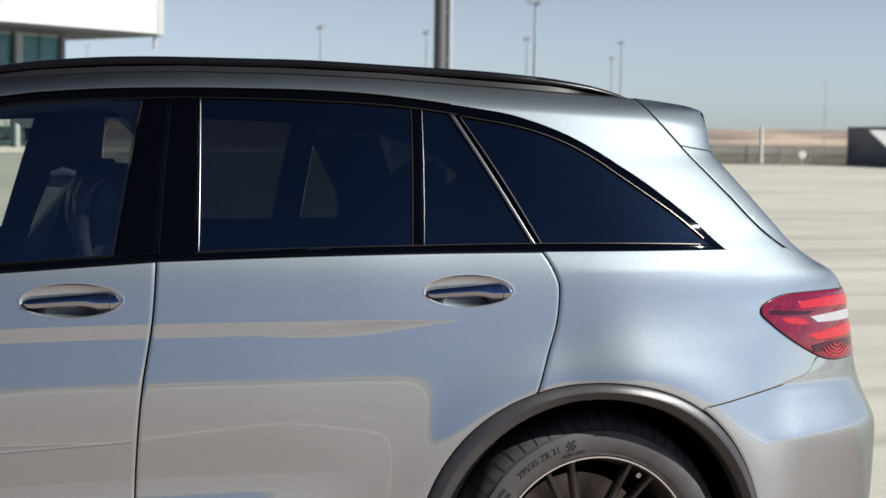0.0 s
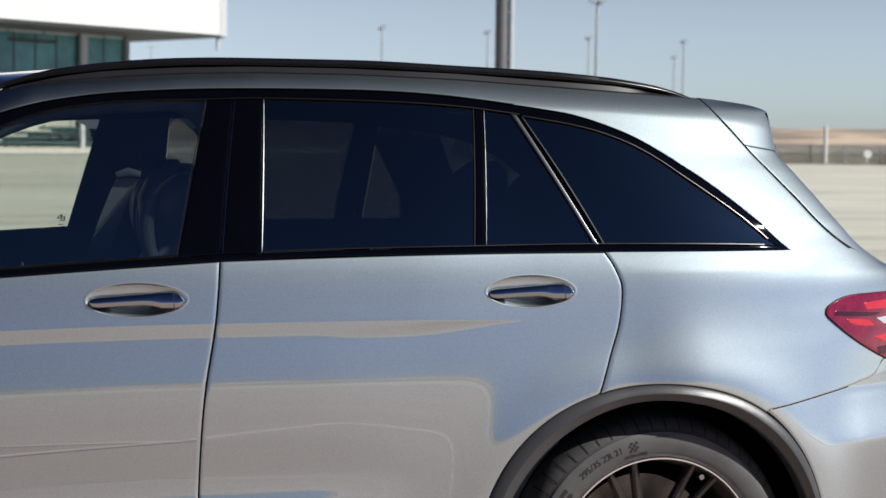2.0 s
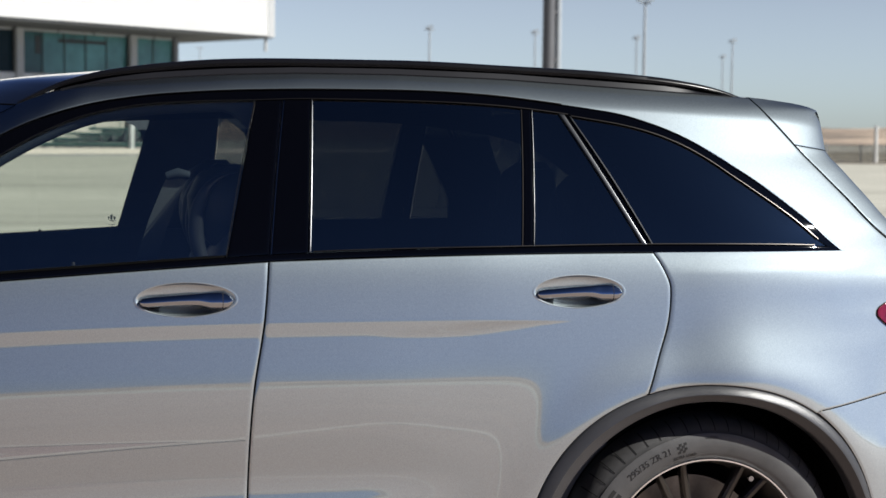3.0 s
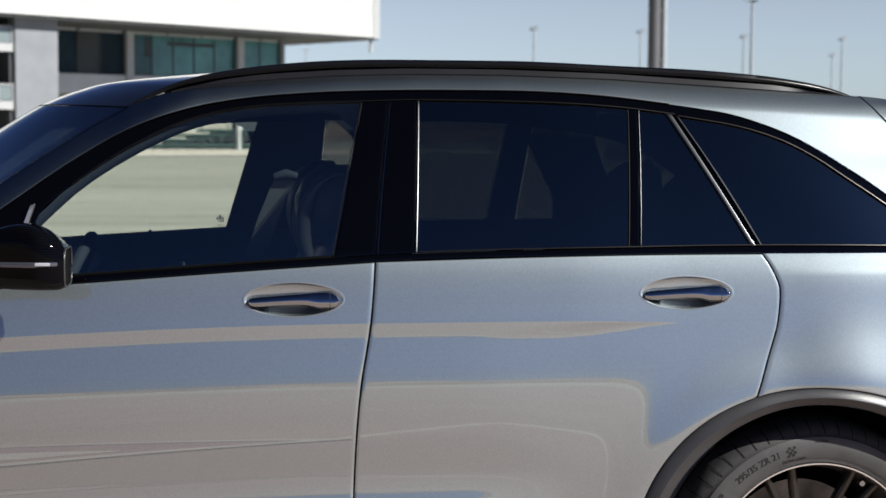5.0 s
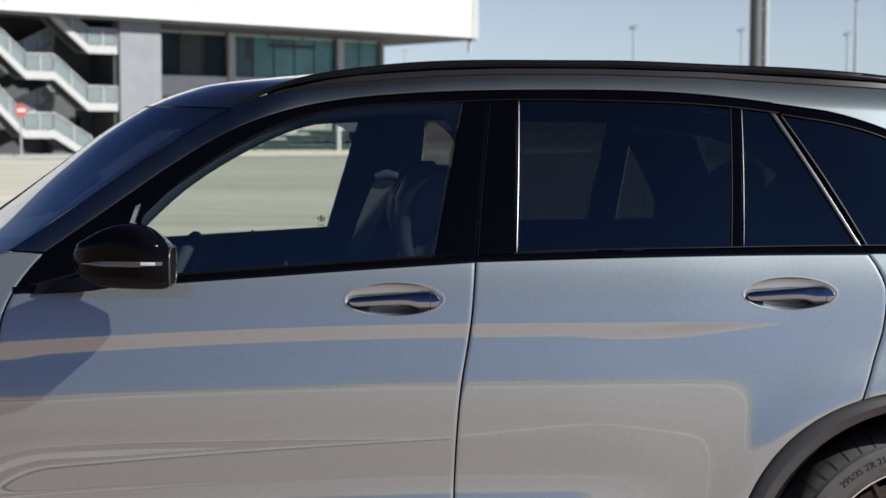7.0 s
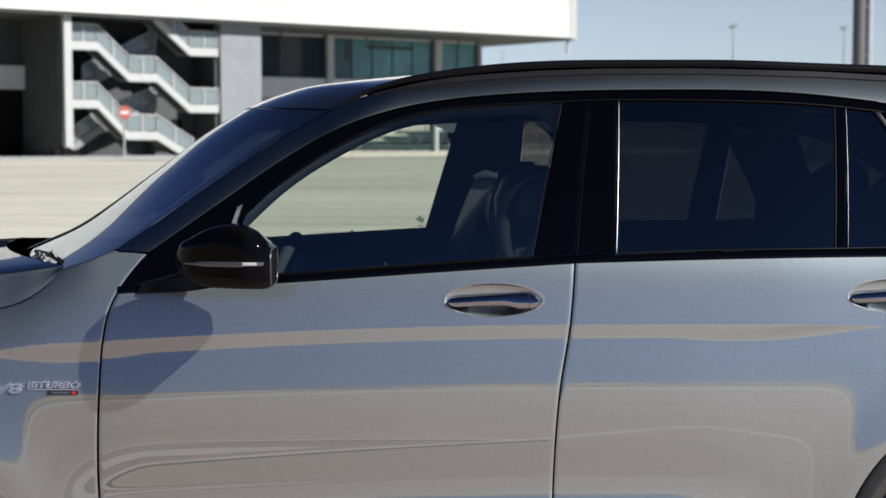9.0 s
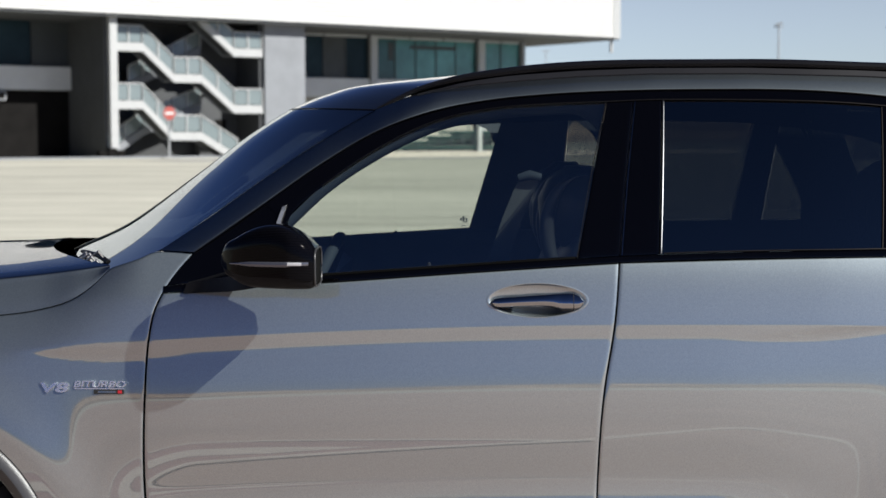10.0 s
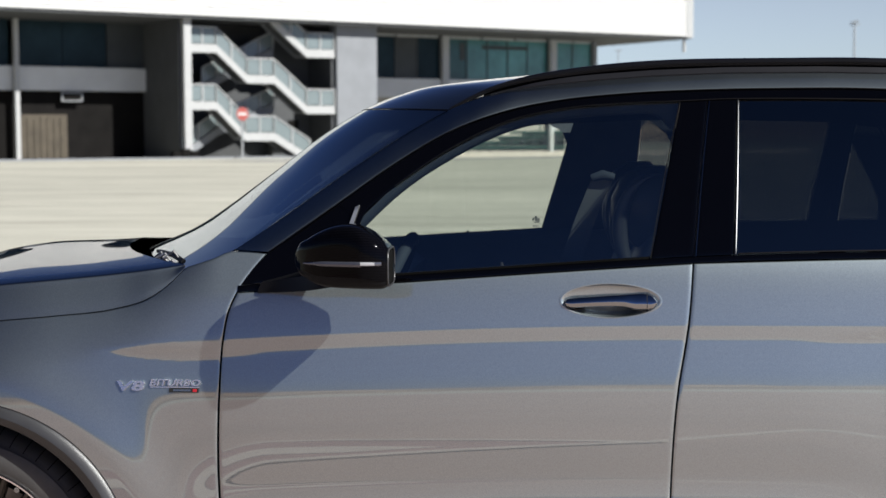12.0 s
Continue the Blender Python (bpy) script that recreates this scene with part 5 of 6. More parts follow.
def seat(cx, cy, name, label, shell=False):
    """A car seat: base, backrest and headrest."""
    s = root(name, (cx, cy, 0.30), label, "car seat")
    s.parent = car
    s.matrix_parent_inverse = Matrix.Translation(-car.location)
    s.location = (cx, cy, 0.30)

    def loft(nm, secs, mat):
        g = Geo()
        rows = []
        for x, z, hx, hy in secs:
            row = []
            for i in range(20):
                a = 2 * math.pi * i / 20
                ca, sa = math.cos(a), math.sin(a)
                row.append((x + hx * math.copysign(abs(ca) ** 0.7, ca), hy * math.copysign(abs(sa) ** 0.6, sa), z))
            rows.append(row)
        b = g.grid(rows, closed=True)
        g.cap(b[0], 20, True)
        g.cap(b[-1], 20)
        ob = build(nm, g, mat)
        ob.parent = s
        return ob

    loft("seat_base", [(-0.20, 0.0, 0.24, 0.22), (-0.20, 0.16, 0.27, 0.25), (-0.20, 0.27, 0.26, 0.25), (-0.20, 0.31, 0.20, 0.20)], M_LEATHER)
    loft("backrest", [(0.03, 0.22, 0.10, 0.22), (0.07, 0.45, 0.095, 0.25), (0.13, 0.70, 0.085, 0.24), (0.165, 0.84, 0.07, 0.20), (0.18, 0.90, 0.045, 0.14)], M_LEATHER)
    loft("headrest", [(0.15, 0.86, 0.05, 0.10), (0.13, 0.92, 0.085, 0.13), (0.13, 0.99, 0.09, 0.135), (0.14, 1.04, 0.075, 0.12), (0.15, 1.075, 0.035, 0.08)], M_LEATHER)
    for sy in (-1, 1):
        g = Geo()
        rows = []
        for q in np.linspace(0, 1, 17):
            a = math.pi * (0.5 + q)
            x, z = 0.16 + 0.115 * math.cos(a) * (1 - 0.25 * q), 0.90 + 0.155 * math.sin(a)
            w = 0.006 + 0.014 * math.sin(math.pi * q)
            row = []
            for k in range(10):
                b = 2 * math.pi * k / 10
                row.append((x + w * math.cos(b), sy * 0.145 + 0.018 * math.sin(b), z + 0.3 * w * math.sin(b)))
            rows.append(row)
        b = g.grid(rows, closed=True)
        g.cap(b[0], 10, True)
        g.cap(b[-1], 10)
        ob = build("side_bolster", g, M_GREYTRIM, None, "grey side bolster")
        ob.parent = s
    return s


seat(0.07, 4.20, "car_seat", "black leather driver seat with fixed headrest")
seat(0.07, 4.93, "car_seat", "black leather front passenger seat")
for cy in (4.18, 4.95):
    seat(1.10, cy, "car_seat", "black leather rear seat")
for far in (False,):
    g = Geo(far)
    pts = [(0.078, 3.87, 1.345), (0.066, 3.875, 1.32), (0.038, 3.89, 1.25), (-0.002, 3.92, 1.13), (-0.05, 3.98, 0.95)]
    g.grid([[(x - 0.026, y, z), (x + 0.026, y + 0.004, z)] for x, y, z in pts])
    belt_ob = build("seat_belt", g, M_BELT, car, "grey seat belt webbing")
    g = Geo(far)
    g.tube([(0.052, 3.868, 1.350), (0.080, 3.866, 1.358), (0.108, 3.868, 1.352)], [0.010, 0.013, 0.010], 12)
    build("belt_guide", g, M_LINING, belt_ob, "dark belt guide loop")
g = Geo()
rows = []
for i in range(41):
    a = 2 * math.pi * i / 40
    row = []
    for k in range(10):
        b = 2 * math.pi * k / 10
        r = 0.182 + 0.017 * math.cos(b)
        u, v, w = r * math.cos(a), r * math.sin(a), 0.017 * math.sin(b)
        row.append((-0.50 + v * math.sin(radians(24)) + w * math.cos(radians(24)), 4.18 + u, 1.015 + v * math.cos(radians(24)) - w * math.sin(radians(24))))
    rows.append(row)
g.grid(rows, closed=True)
wheel_ob = build("steering_wheel", g, M_LINING, car, "black leather steering wheel")
g = Geo()
g.box(-0.56, -0.50, 4.12, 4.24, 0.98, 1.08)
g.box(-0.70, -0.54, 4.16, 4.20, 0.98, 1.03)
build("wheel_boss", g, M_TRIM, wheel_ob)
g = Geo()
rows = []
for y in np.linspace(3.72, 2 * CY - 3.72, 24):
    hood = 0.05 * math.exp(-((y - 4.18) / 0.22) ** 2)
    rows.append([(-0.95, y, 1.09), (-0.70, y, 1.085 + hood * 0.4), (-0.55, y, 1.065 + hood), (-0.50, y, 1.03 + hood * 0.6), (-0.52, y, 0.85), (-0.60, y, 0.60)])
g.grid(rows, flip=True)
build("dashboard", g, M_TRIM, car, "dark dashboard")
for far in (True,):
    g = Geo(far)
    g.box(1.16, 1.84, 3.79, 3.82, 0.98, 1.20)
    build("luggage_side_trim", g, M_WELL, car, "dark luggage bay side lining")
# dark sheet added to hide the bright inside of the tailgate
g = Geo()
rows = []
for z in np.linspace(0.90, 1.44, 16):
    x = min(1.86, float(tail_x(z)) - 0.14)
    rows.append([(x - 0.10 * (1 - math.sin(math.pi * (0.08 + 0.84 * q))), 3.72 + (2 * CY - 7.44) * q + 0.25 * (z - 0.9) * (1 - 2 * q), z) for q in np.linspace(0, 1, 12)])
g.grid(rows, flip=True)
build("tailgate_lining", g, M_WELL, car, "dark inner lining of the tailgate")
# rounded upper corners of the openings seen across the cabin
for pts in (((0.020, 1.530), (-0.060, 1.530), (-0.060, 1.492), (-0.035, 1.482), (-0.015, 1.462), (0.002, 1.405), (0.020, 1.405)), ((0.42, 1.51), (0.27, 1.51), (0.30, 1.490), (0.335, 1.460), (0.355, 1.420), (0.365, 1.37), (0.42, 1.37)), ((0.22, 1.51), (0.275, 1.51), (0.255, 1.492), (0.238, 1.465), (0.226, 1.43), (0.205, 1.43))):
    g = Geo()
    n = len(pts)
    g.add([(x, 5.33, z) for x, z in pts])
    g.add([(x, 5.36, z) for x, z in pts])
    for k in range(1, n - 1):
        g.face(0, k, k + 1)
    for k in range(n):
        g.face(k, k + n, (k + 1) % n + n, (k + 1) % n)
    build("pillar_corner", g, M_TRIM, car)
g = Geo()
g.box(1.18, 1.90, 3.85, 2 * CY - 3.85, 0.87, 0.98)
build("boot_floor", g, M_TRIM, car)
g = Geo()
g.box(-0.95, -0.60, 3.80, 2 * CY - 3.80, 0.35, 1.0)
build("bulkhead", g, M_TRIM, car)

# etched maker's mark on the far front window, as plain bars
for dx, dz, w, h in ((-0.010, 0.004, 0.006, 0.010), (0.0, 0.006, 0.007, 0.018), (0.010, 0.003, 0.006, 0.012), (0.004, -0.006, 0.020, 0.003), (0.0, -0.020, 0.022, 0.0025)):
    g = Geo()
    g.box(-0.113 + dx - w / 2, -0.113 + dx + w / 2, 5.500, 5.501, 1.158 + dz - h / 2, 1.158 + dz + h / 2)
    build("glass_mark", g, M_ETCH, far_doors["front"])

# ---- the engine badge ----
def badge_place(cx, cz, lean_):
    def f(x, y, z):
        X, Z = cx + x + y * lean_, cz + y
        return (X, float(skin(X, Z)) - 0.002 - z, Z)
    return f


badge = lettering("engine_badge", "V8", 0.031, 0.003, M_BADGE, car, badge_place(-1.052, 0.862, 0.25), "chrome engine badge letters on the wing", 0.070, 0.0009)
lettering("badge_word", "BITURBO", 0.0215, 0.003, M_BADGE, badge, badge_place(-0.943, 0.8705, 0.25), "", 0.122, 0.0003)
g = Geo()
g.grid([[(x, float(skin(x, z)) - 0.0025, z) for x in np.linspace(-1.005, -0.884, 8)] for z in (0.859, 0.8615)])
build("badge_line", g, M_BADGE, badge)
g = Geo()
g.grid([[(x, float(skin(x, z)) - 0.003, z) for x in np.linspace(-0.958, -0.886, 6)] for z in (0.8475, 0.8585)])
build("badge_bar", g, M_HOLE, badge)
g = Geo()
g.grid([[(x, float(skin(x, z)) - 0.0036, z) for x in np.linspace(-0.948, -0.905, 6)] for z in (0.8505, 0.8555)])
build("badge_mark", g, M_CHROME, badge)
g = Geo()
g.grid([[(x, float(skin(x, z)) - 0.0036, z) for x in np.linspace(-0.900, -0.890, 3)] for z in (0.8495, 0.8565)])
build("badge_mark", g, M_REDBRIGHT, badge)

# ---- the ground ----
gk = Mat("pale_concrete", (0.29, 0.27, 0.23), 0.85)
big = gk.ramp(gk.noise(0.05, 5, (1, 2.2, 1), 20), (0.35, (0.326, 0.316, 0.268)), (0.65, (0.432, 0.420, 0.358)))
mid = gk.ramp(gk.noise(0.6, 6, (1, 3.0, 1), 8), (0.3, (0.40, 0.40, 0.40)), (0.7, (0.60, 0.60, 0.60)))
fine = gk.noise(40.0, 5)
streak = gk.ramp(gk.noise(0.13, 3, (0.25, 3.0, 1), -6, 0.4), (0.46, (0.5, 0.5, 0.5)), (0.50, (0.36, 0.355, 0.35)), (0.54, (0.5, 0.5, 0.5)))
c1 = gk.mix(big, mid, 0.45, "OVERLAY")
c1 = gk.mix(c1, streak, 0.8, "OVERLAY")
c1 = gk.mix(c1, gk.ramp(fine, (0.3, (0.42, 0.42, 0.42)), (0.7, (0.58, 0.58, 0.58))), 0.4, "OVERLAY")
gk.color(c1)
gk.bump(fine, 0.25, 0.004)
M_GROUND = gk.m
M_GRASS = plain("dry_grass", (0.25, 0.225, 0.17), 0.9, vary=0.25, scale=0.3, fine=6.0)
hk = Mat("dry_hillside", (0.42, 0.33, 0.22), 0.95)
hk.color(hk.mix(hk.ramp(hk.noise(0.022, 5, (1, 1, 16), 0, 0.6), (0.40, (0.13, 0.105, 0.08)), (0.50, (0.24, 0.185, 0.14)), (0.58, (0.40, 0.31, 0.23))), hk.ramp(hk.noise(0.2, 4), (0.3, (0.35, 0.35, 0.35)), (0.7, (0.62, 0.62, 0.62))), 0.6, "OVERLAY"))
M_HILL = hk.m

g = Geo()
n = 24
rows = []
span = [-4000, -1500, -600, -300, -150, -80, -40, -20, -8, 0, 8, 20, 40, 80, 150, 300, 600, 1500, 4000]
for yy in span:
    rows.append([(xx, yy, 0.012) for xx in span])
g.grid(rows)
tagged(build("ground", g, M_GROUND, None, "", 0), "pale worn concrete apron with tyre streaks", "ground", "", "structure")


# warm asphalt by the camera, never in view, with a red wedge and pale lines: added for the car's reflections
ak = Mat("warm_unseen_asphalt", (0.36, 0.29, 0.24), 0.85)
wide = ak.ramp(ak.noise(0.25, 5, (1, 2.0, 1), 12), (0.35, (0.298, 0.231, 0.195)), (0.65, (0.355, 0.275, 0.232)))
grit = ak.noise(55.0, 4)
ak.color(ak.mix(wide, ak.ramp(grit, (0.3, (0.43, 0.43, 0.43)), (0.7, (0.57, 0.57, 0.57))), 0.5, "OVERLAY"))
ak.bump(grit, 0.25, 0.004)
M_ASPHALT = ak.m
M_REDROAD = plain("reflected_red_wedge", (0.295, 0.200, 0.180), 0.8, vary=0.12, scale=1.5, fine=50)
M_LINE = plain("worn_pale_road_line", (0.44, 0.39, 0.34), 0.8, vary=0.12, scale=3, fine=60)


def sheet(name, pts, z, mat, parent, label=""):
    """A thin flat coat over the ground: its top and its edges."""
    g = Geo()
    n = len(pts)
    g.add([(x, y, z) for x, y in pts])
    g.add([(x, y, 0.0) for x, y in pts])
    g.face(*range(n))
    for k in range(n):
        g.face((k + 1) % n, k, k + n, (k + 1) % n + n)
    return build(name, g, mat, parent, label, 0)


def stripe(a, b, w):
    """Corners of a straight band from a to b, w wide."""
    d = (Vector(b) - Vector(a)).normalized()
    p = Vector((-d.y, d.x)) * (w / 2)
    return [tuple(Vector(a) - p), tuple(Vector(b) - p), tuple(Vector(b) + p), tuple(Vector(a) + p)]


asphalt = sheet("asphalt", [(-120, -90), (120, -90), (120, 4.3), (-120, 4.3)], 0.016, M_ASPHALT, None)
tagged(asphalt, "unseen warm brown asphalt beside the apron, added for its reflection", "road", "", "structure")
sheet("red_wedge", [(-6.0, -0.45), (-6.0, 1.9), (-2.0, 1.1), (0.40, -0.10), (-1.2, -0.45)], 0.020, M_REDROAD, asphalt, "unseen red wedge, added for its reflection in the car")
sheet("bare_patch", [(-2.2, 0.05), (-2.1, 0.45), (-1.0, 0.40), (-0.55, 0.15), (-1.1, 0.0)], 0.024, M_LINE, asphalt, "unseen pale patch in the red, added for its reflection")
for k, (a, b) in enumerate((((-6.0, -0.50), (-1.2, -0.50)), ((-1.2, -0.50), (0.42, -0.10)), ((-6.0, 1.95), (-2.0, 1.15)), ((-2.0, 1.15), (0.42, -0.10)), ((0.42, -0.10), (2.2, -2.4)), ((2.2, -2.4), (9.0, -3.4)))):
    sheet("road_line", stripe(a, b, 0.11), 0.024 + 0.0025 * k, M_LINE, asphalt)


def ring_hills():
    """Low dry hills all round, far off."""
    g = Geo()
    rows = [[], [], []]
    for k in range(361):
        a = radians(k)
        d = 620 + 60 * math.sin(3 * a)
        h = 7.0 + 2.0 * noise.noise(Vector((6 * math.cos(a), 6 * math.sin(a), 0))) + 1.2 * noise.noise(Vector((40 * math.cos(a), 40 * math.sin(a), 3)))
        for r, dd, hh in ((rows[0], -180, 0.0), (rows[1], 0, 0.75 * h), (rows[2], 200, h * 1.35)):
            r.append(((d + dd) * math.sin(a), (d + dd) * math.cos(a), hh - 0.05))
    g.grid(rows, flip=True)
    tagged(build("hills", g, M_HILL, None, "", 80), "low dry brown hills along the horizon", "hills", "", "structure")


ring_hills()
# ---- the building ----
M_WHITE = plain("white_cladding", (0.50, 0.50, 0.49), 0.45, vary=0.03, scale=0.6, fine=4)
# backing darker than the slats: the gaps' shade is put into its colour
M_SLATGAP = plain("slat_gap_painted_shade", (0.09, 0.09, 0.09), 0.6, vary=0.05, scale=0.6)
M_WHITESTEEL = plain("white_painted_steel", (0.33, 0.335, 0.335), 0.45, vary=0.05, scale=2)
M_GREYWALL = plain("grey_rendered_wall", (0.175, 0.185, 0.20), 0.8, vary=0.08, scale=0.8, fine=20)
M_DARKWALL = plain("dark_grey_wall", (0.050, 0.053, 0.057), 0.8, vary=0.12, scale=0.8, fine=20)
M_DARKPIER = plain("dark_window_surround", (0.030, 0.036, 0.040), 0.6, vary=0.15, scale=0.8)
# the shade of the stair recess and the garage is put into these colours
M_STAIRIN = plain("stair_core_shade", (0.030, 0.032, 0.034), 0.7, vary=0.3, scale=0.6)
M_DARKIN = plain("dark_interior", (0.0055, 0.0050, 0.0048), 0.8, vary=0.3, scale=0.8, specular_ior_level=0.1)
M_CURTAIN = plain("green_blue_glazing", (0.060, 0.175, 0.180), 0.12, vary=0.35, scale=0.35, fine=2, specular_ior_level=0.4)
M_DARKPANE = plain("dark_blue_glazing", (0.016, 0.030, 0.040), 0.15, vary=0.3, scale=0.4, fine=2, specular_ior_level=0.05)
M_SPANDREL = plain("pale_grey_spandrel", (0.50, 0.51, 0.52), 0.6, vary=0.06, scale=0.8)
M_FRAMEGREY = plain("grey_window_frame", (0.22, 0.23, 0.24), 0.5, vary=0.08)
M_MULLION = plain("dark_green_mullion", (0.035, 0.060, 0.062), 0.5, vary=0.1)
M_BEIGEWALL = plain("pale_beige_wall", (0.30, 0.285, 0.25), 0.8, vary=0.15, scale=0.5, fine=6)
M_LIGHTCOL = plain("pale_painted_column", (0.36, 0.37, 0.38), 0.6, vary=0.06)
# darker copy of the green glazing, shade put into its colour
M_TEALDARK = plain("shaded_green_glazing", (0.025, 0.075, 0.080), 0.15, vary=0.3, scale=0.35, fine=2, specular_ior_level=0.3)
M_CURTAINCLOTH = plain("beige_hung_cloth", (0.060, 0.050, 0.037), 0.9, vary=0.25, scale=0.9, fine=5)
M_STRIPROAD = plain("grey_strip_asphalt", (0.22, 0.22, 0.215), 0.85, vary=0.12, scale=0.4, fine=10)
M_RAILGLASS = plain("milky_rail_glass", (0.145, 0.175, 0.180), 0.15, vary=0.1)
BA = math.radians(37.92)
BO = (-38.0, 103.2)


def at(u, v, w):
    """Building axes: u along the front, v out of it, w up."""
    return (BO[0] + u * math.cos(BA) + v * math.sin(BA), BO[1] + u * math.sin(BA) - v * math.cos(BA), w)


class Bgeo(Geo):
    def block(self, u0, u1, v0, v1, w0, w1):
        n = len(self.v)
        for w in (w0, w1):
            for v in (v1, v0):
                for u in (u0, u1):
                    self.v.append(at(u, v, w))
        for q in ((0, 2, 3, 1), (4, 5, 7, 6), (0, 1, 5, 4), (2, 6, 7, 3), (0, 4, 6, 2), (1, 3, 7, 5)):
            self.f.append(tuple(n + i for i in q))
        return self

    def beam(self, a, b, wid, hei):
        """A bar from (u, v, w) to (u, v, w), with its width across v."""
        n = len(self.v)
        for u, v, w in (a, b):
            for dv in (wid / 2, -wid / 2):
                for dw in (-hei / 2, hei / 2):
                    self.v.append(at(u, v + dv, w + dw))
        for q in ((0, 1, 3, 2), (4, 6, 7, 5), (0, 4, 5, 1), (2, 3, 7, 6), (1, 5, 7, 3), (0, 2, 6, 4)):
            self.f.append(tuple(n + i for i in q))
        return self


hall = root("building", at(24, -8, 0), "white and grey two-storey pit building with outside stairs", "building")


def bpart(name, g, mat, parent=None, label=""):
    return build(name, g, mat, parent or hall, label, 0)


bpart("rear_wall", Bgeo().block(-40, 56.9, -14.3, -14, 0, 12), M_DARKWALL)
bpart("end_wall", Bgeo().block(56.5, 56.9, -14, -6.0, 0, 10.15), M_GREYWALL)
bpart("end_wall", Bgeo().block(-40.3, -40, -14, 0.0, 0, 10.15), M_GREYWALL)
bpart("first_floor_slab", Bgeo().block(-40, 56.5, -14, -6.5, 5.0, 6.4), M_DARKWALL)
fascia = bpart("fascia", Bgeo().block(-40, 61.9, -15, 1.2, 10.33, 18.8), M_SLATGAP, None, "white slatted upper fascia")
for k in range(26):
    bpart("fascia_slat", Bgeo().block(-40, 61.95, 1.2, 1.26, 10.36 + 0.32 * k, 10.62 + 0.32 * k), M_WHITE, fascia)
bpart("corner_post", Bgeo().block(61.2, 61.95, 0.9, 1.30, 10.25, 18.8), M_WHITESTEEL, fascia)
# soffit in the dark wall colour; the overhang's shade is put into it
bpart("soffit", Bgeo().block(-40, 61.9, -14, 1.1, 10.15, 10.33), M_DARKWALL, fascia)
bpart("downpipe", Bgeo().block(61.3, 61.5, 0.6, 0.8, 9.0, 10.3), M_WHITESTEEL, fascia)
bpart("grey_panel", Bgeo().block(26.2, 29.8, -0.4, 0.0, 0, 10.15), M_GREYWALL)
bpart("dark_pier", Bgeo().block(13.0, 13.22, -14, -0.05, 0, 10.15), M_DARKWALL)
bpart("column", Bgeo().block(13.22, 13.80, 0.0, 0.5, 0, 10.15), M_WHITESTEEL)
bpart("column", Bgeo().block(2.74, 3.06, -6.0, -5.5, 0, 10.15), M_WHITESTEEL)
for u in (40.2, 51.8):
    bpart("column", Bgeo().block(u - 0.33, u + 0.33, -6.2, -5.8, 0, 10.15), M_LIGHTCOL)
bpart("spandrel", Bgeo().block(29.8, 56.5, -6.5, -6.1, 4.86, 6.45), M_SPANDREL)
bpart("spandrel", Bgeo().block(-40, 13.0, -6.5, -6.1, 5.05, 6.78), M_SPANDREL)
for a, b, m in ((31.0, 39.85, M_DARKPANE), (40.55, 51.4, M_CURTAIN), (52.15, 56.45, M_CURTAIN)):
    k = max(2, round((b - a) / 2.0))
    for i in range(k):
        u0, u1 = a + (b - a) * i / k, a + (b - a) * (i + 1) / k
        wdw = bpart("window", Bgeo().block(u0 + 0.06, u1 - 0.06, -6.5, -6.4, 6.45, 9.95), m if (i * 7 + int(a)) % 5 else (M_TEALDARK if m is M_CURTAIN else M_DARKPIER))
        bpart("mullion", Bgeo().block(u1 - 0.05, u1 + 0.05, -6.5, -6.33, 6.45, 9.95), M_MULLION if m is M_CURTAIN else M_DARKPIER, wdw)
    k = max(2, round((b - a) / 3.6))
    for i in range(k):
        bpart("header_panel", Bgeo().block(a + (b - a) * i / k + 0.12, a + (b - a) * (i + 1) / k - 0.12, -6.5, -6.2, 9.95, 10.15), M_LIGHTCOL)
    bpart("ground_wall", Bgeo().block(a, b, -6.6, -6.5, 0.0, 4.86), M_BEIGEWALL)
# dark blocks laid on the panes stand in for dark shapes inside
bpart("window_inner_dark", Bgeo().block(44.3, 49.2, -6.40, -6.36, 9.15, 9.45), M_DARKPIER)
bpart("window_inner_dark", Bgeo().block(42.0, 42.5, -6.40, -6.36, 8.1, 9.6), M_DARKPIER)
for a, b, m in ((3.2, 6.6, M_DARKPANE), (6.66, 10.0, M_DARKPANE), (10.1, 12.98, M_DARKPIER), (-11, 2.6, M_DARKPANE), (-24, -11.2, M_DARKPANE)):
    bpart("window", Bgeo().block(a, b, -6.6, -6.5, 6.75, 10.15), m)
# solid block, not hollow; the garage's inner shade is its near-black colour
bpart("garage_shade_block", Bgeo().block(-40, 13.0, -13.9, -6.6, 0.02, 5.05), M_DARKIN)
bpart("garage_curtain", Bgeo().block(3.3, 6.9, -6.59, -6.5, 0.1, 3.3), M_CURTAINCLOTH, None, "beige sheet hung inside the garage")
for k in range(7):
    bpart("curtain_fold", Bgeo().block(3.35 + 0.5 * k, 3.55 + 0.5 * k, -6.5, -6.42, 0.1, 3.1 - 0.1 * (k % 3)), M_CURTAINCLOTH)
sgn = bpart("hanging_sign", Bgeo().block(6.3, 7.9, -6.0, -5.9, 4.25, 4.95), M_FRAMEGREY, None, "small pale framed sign under the slab")
bpart("sign_face", Bgeo().block(6.42, 7.78, -5.9, -5.87, 4.36, 4.84), M_DARKIN, sgn)
for u, h in ((12.0, 0.55), (12.7, 0.75), (13.4, 0.6)):
    bpart("cable_drum", Bgeo().block(u, u + 0.6, 0.6, 1.2, 0, h), M_DARKIN, None, "dark clutter at the foot of the wall")
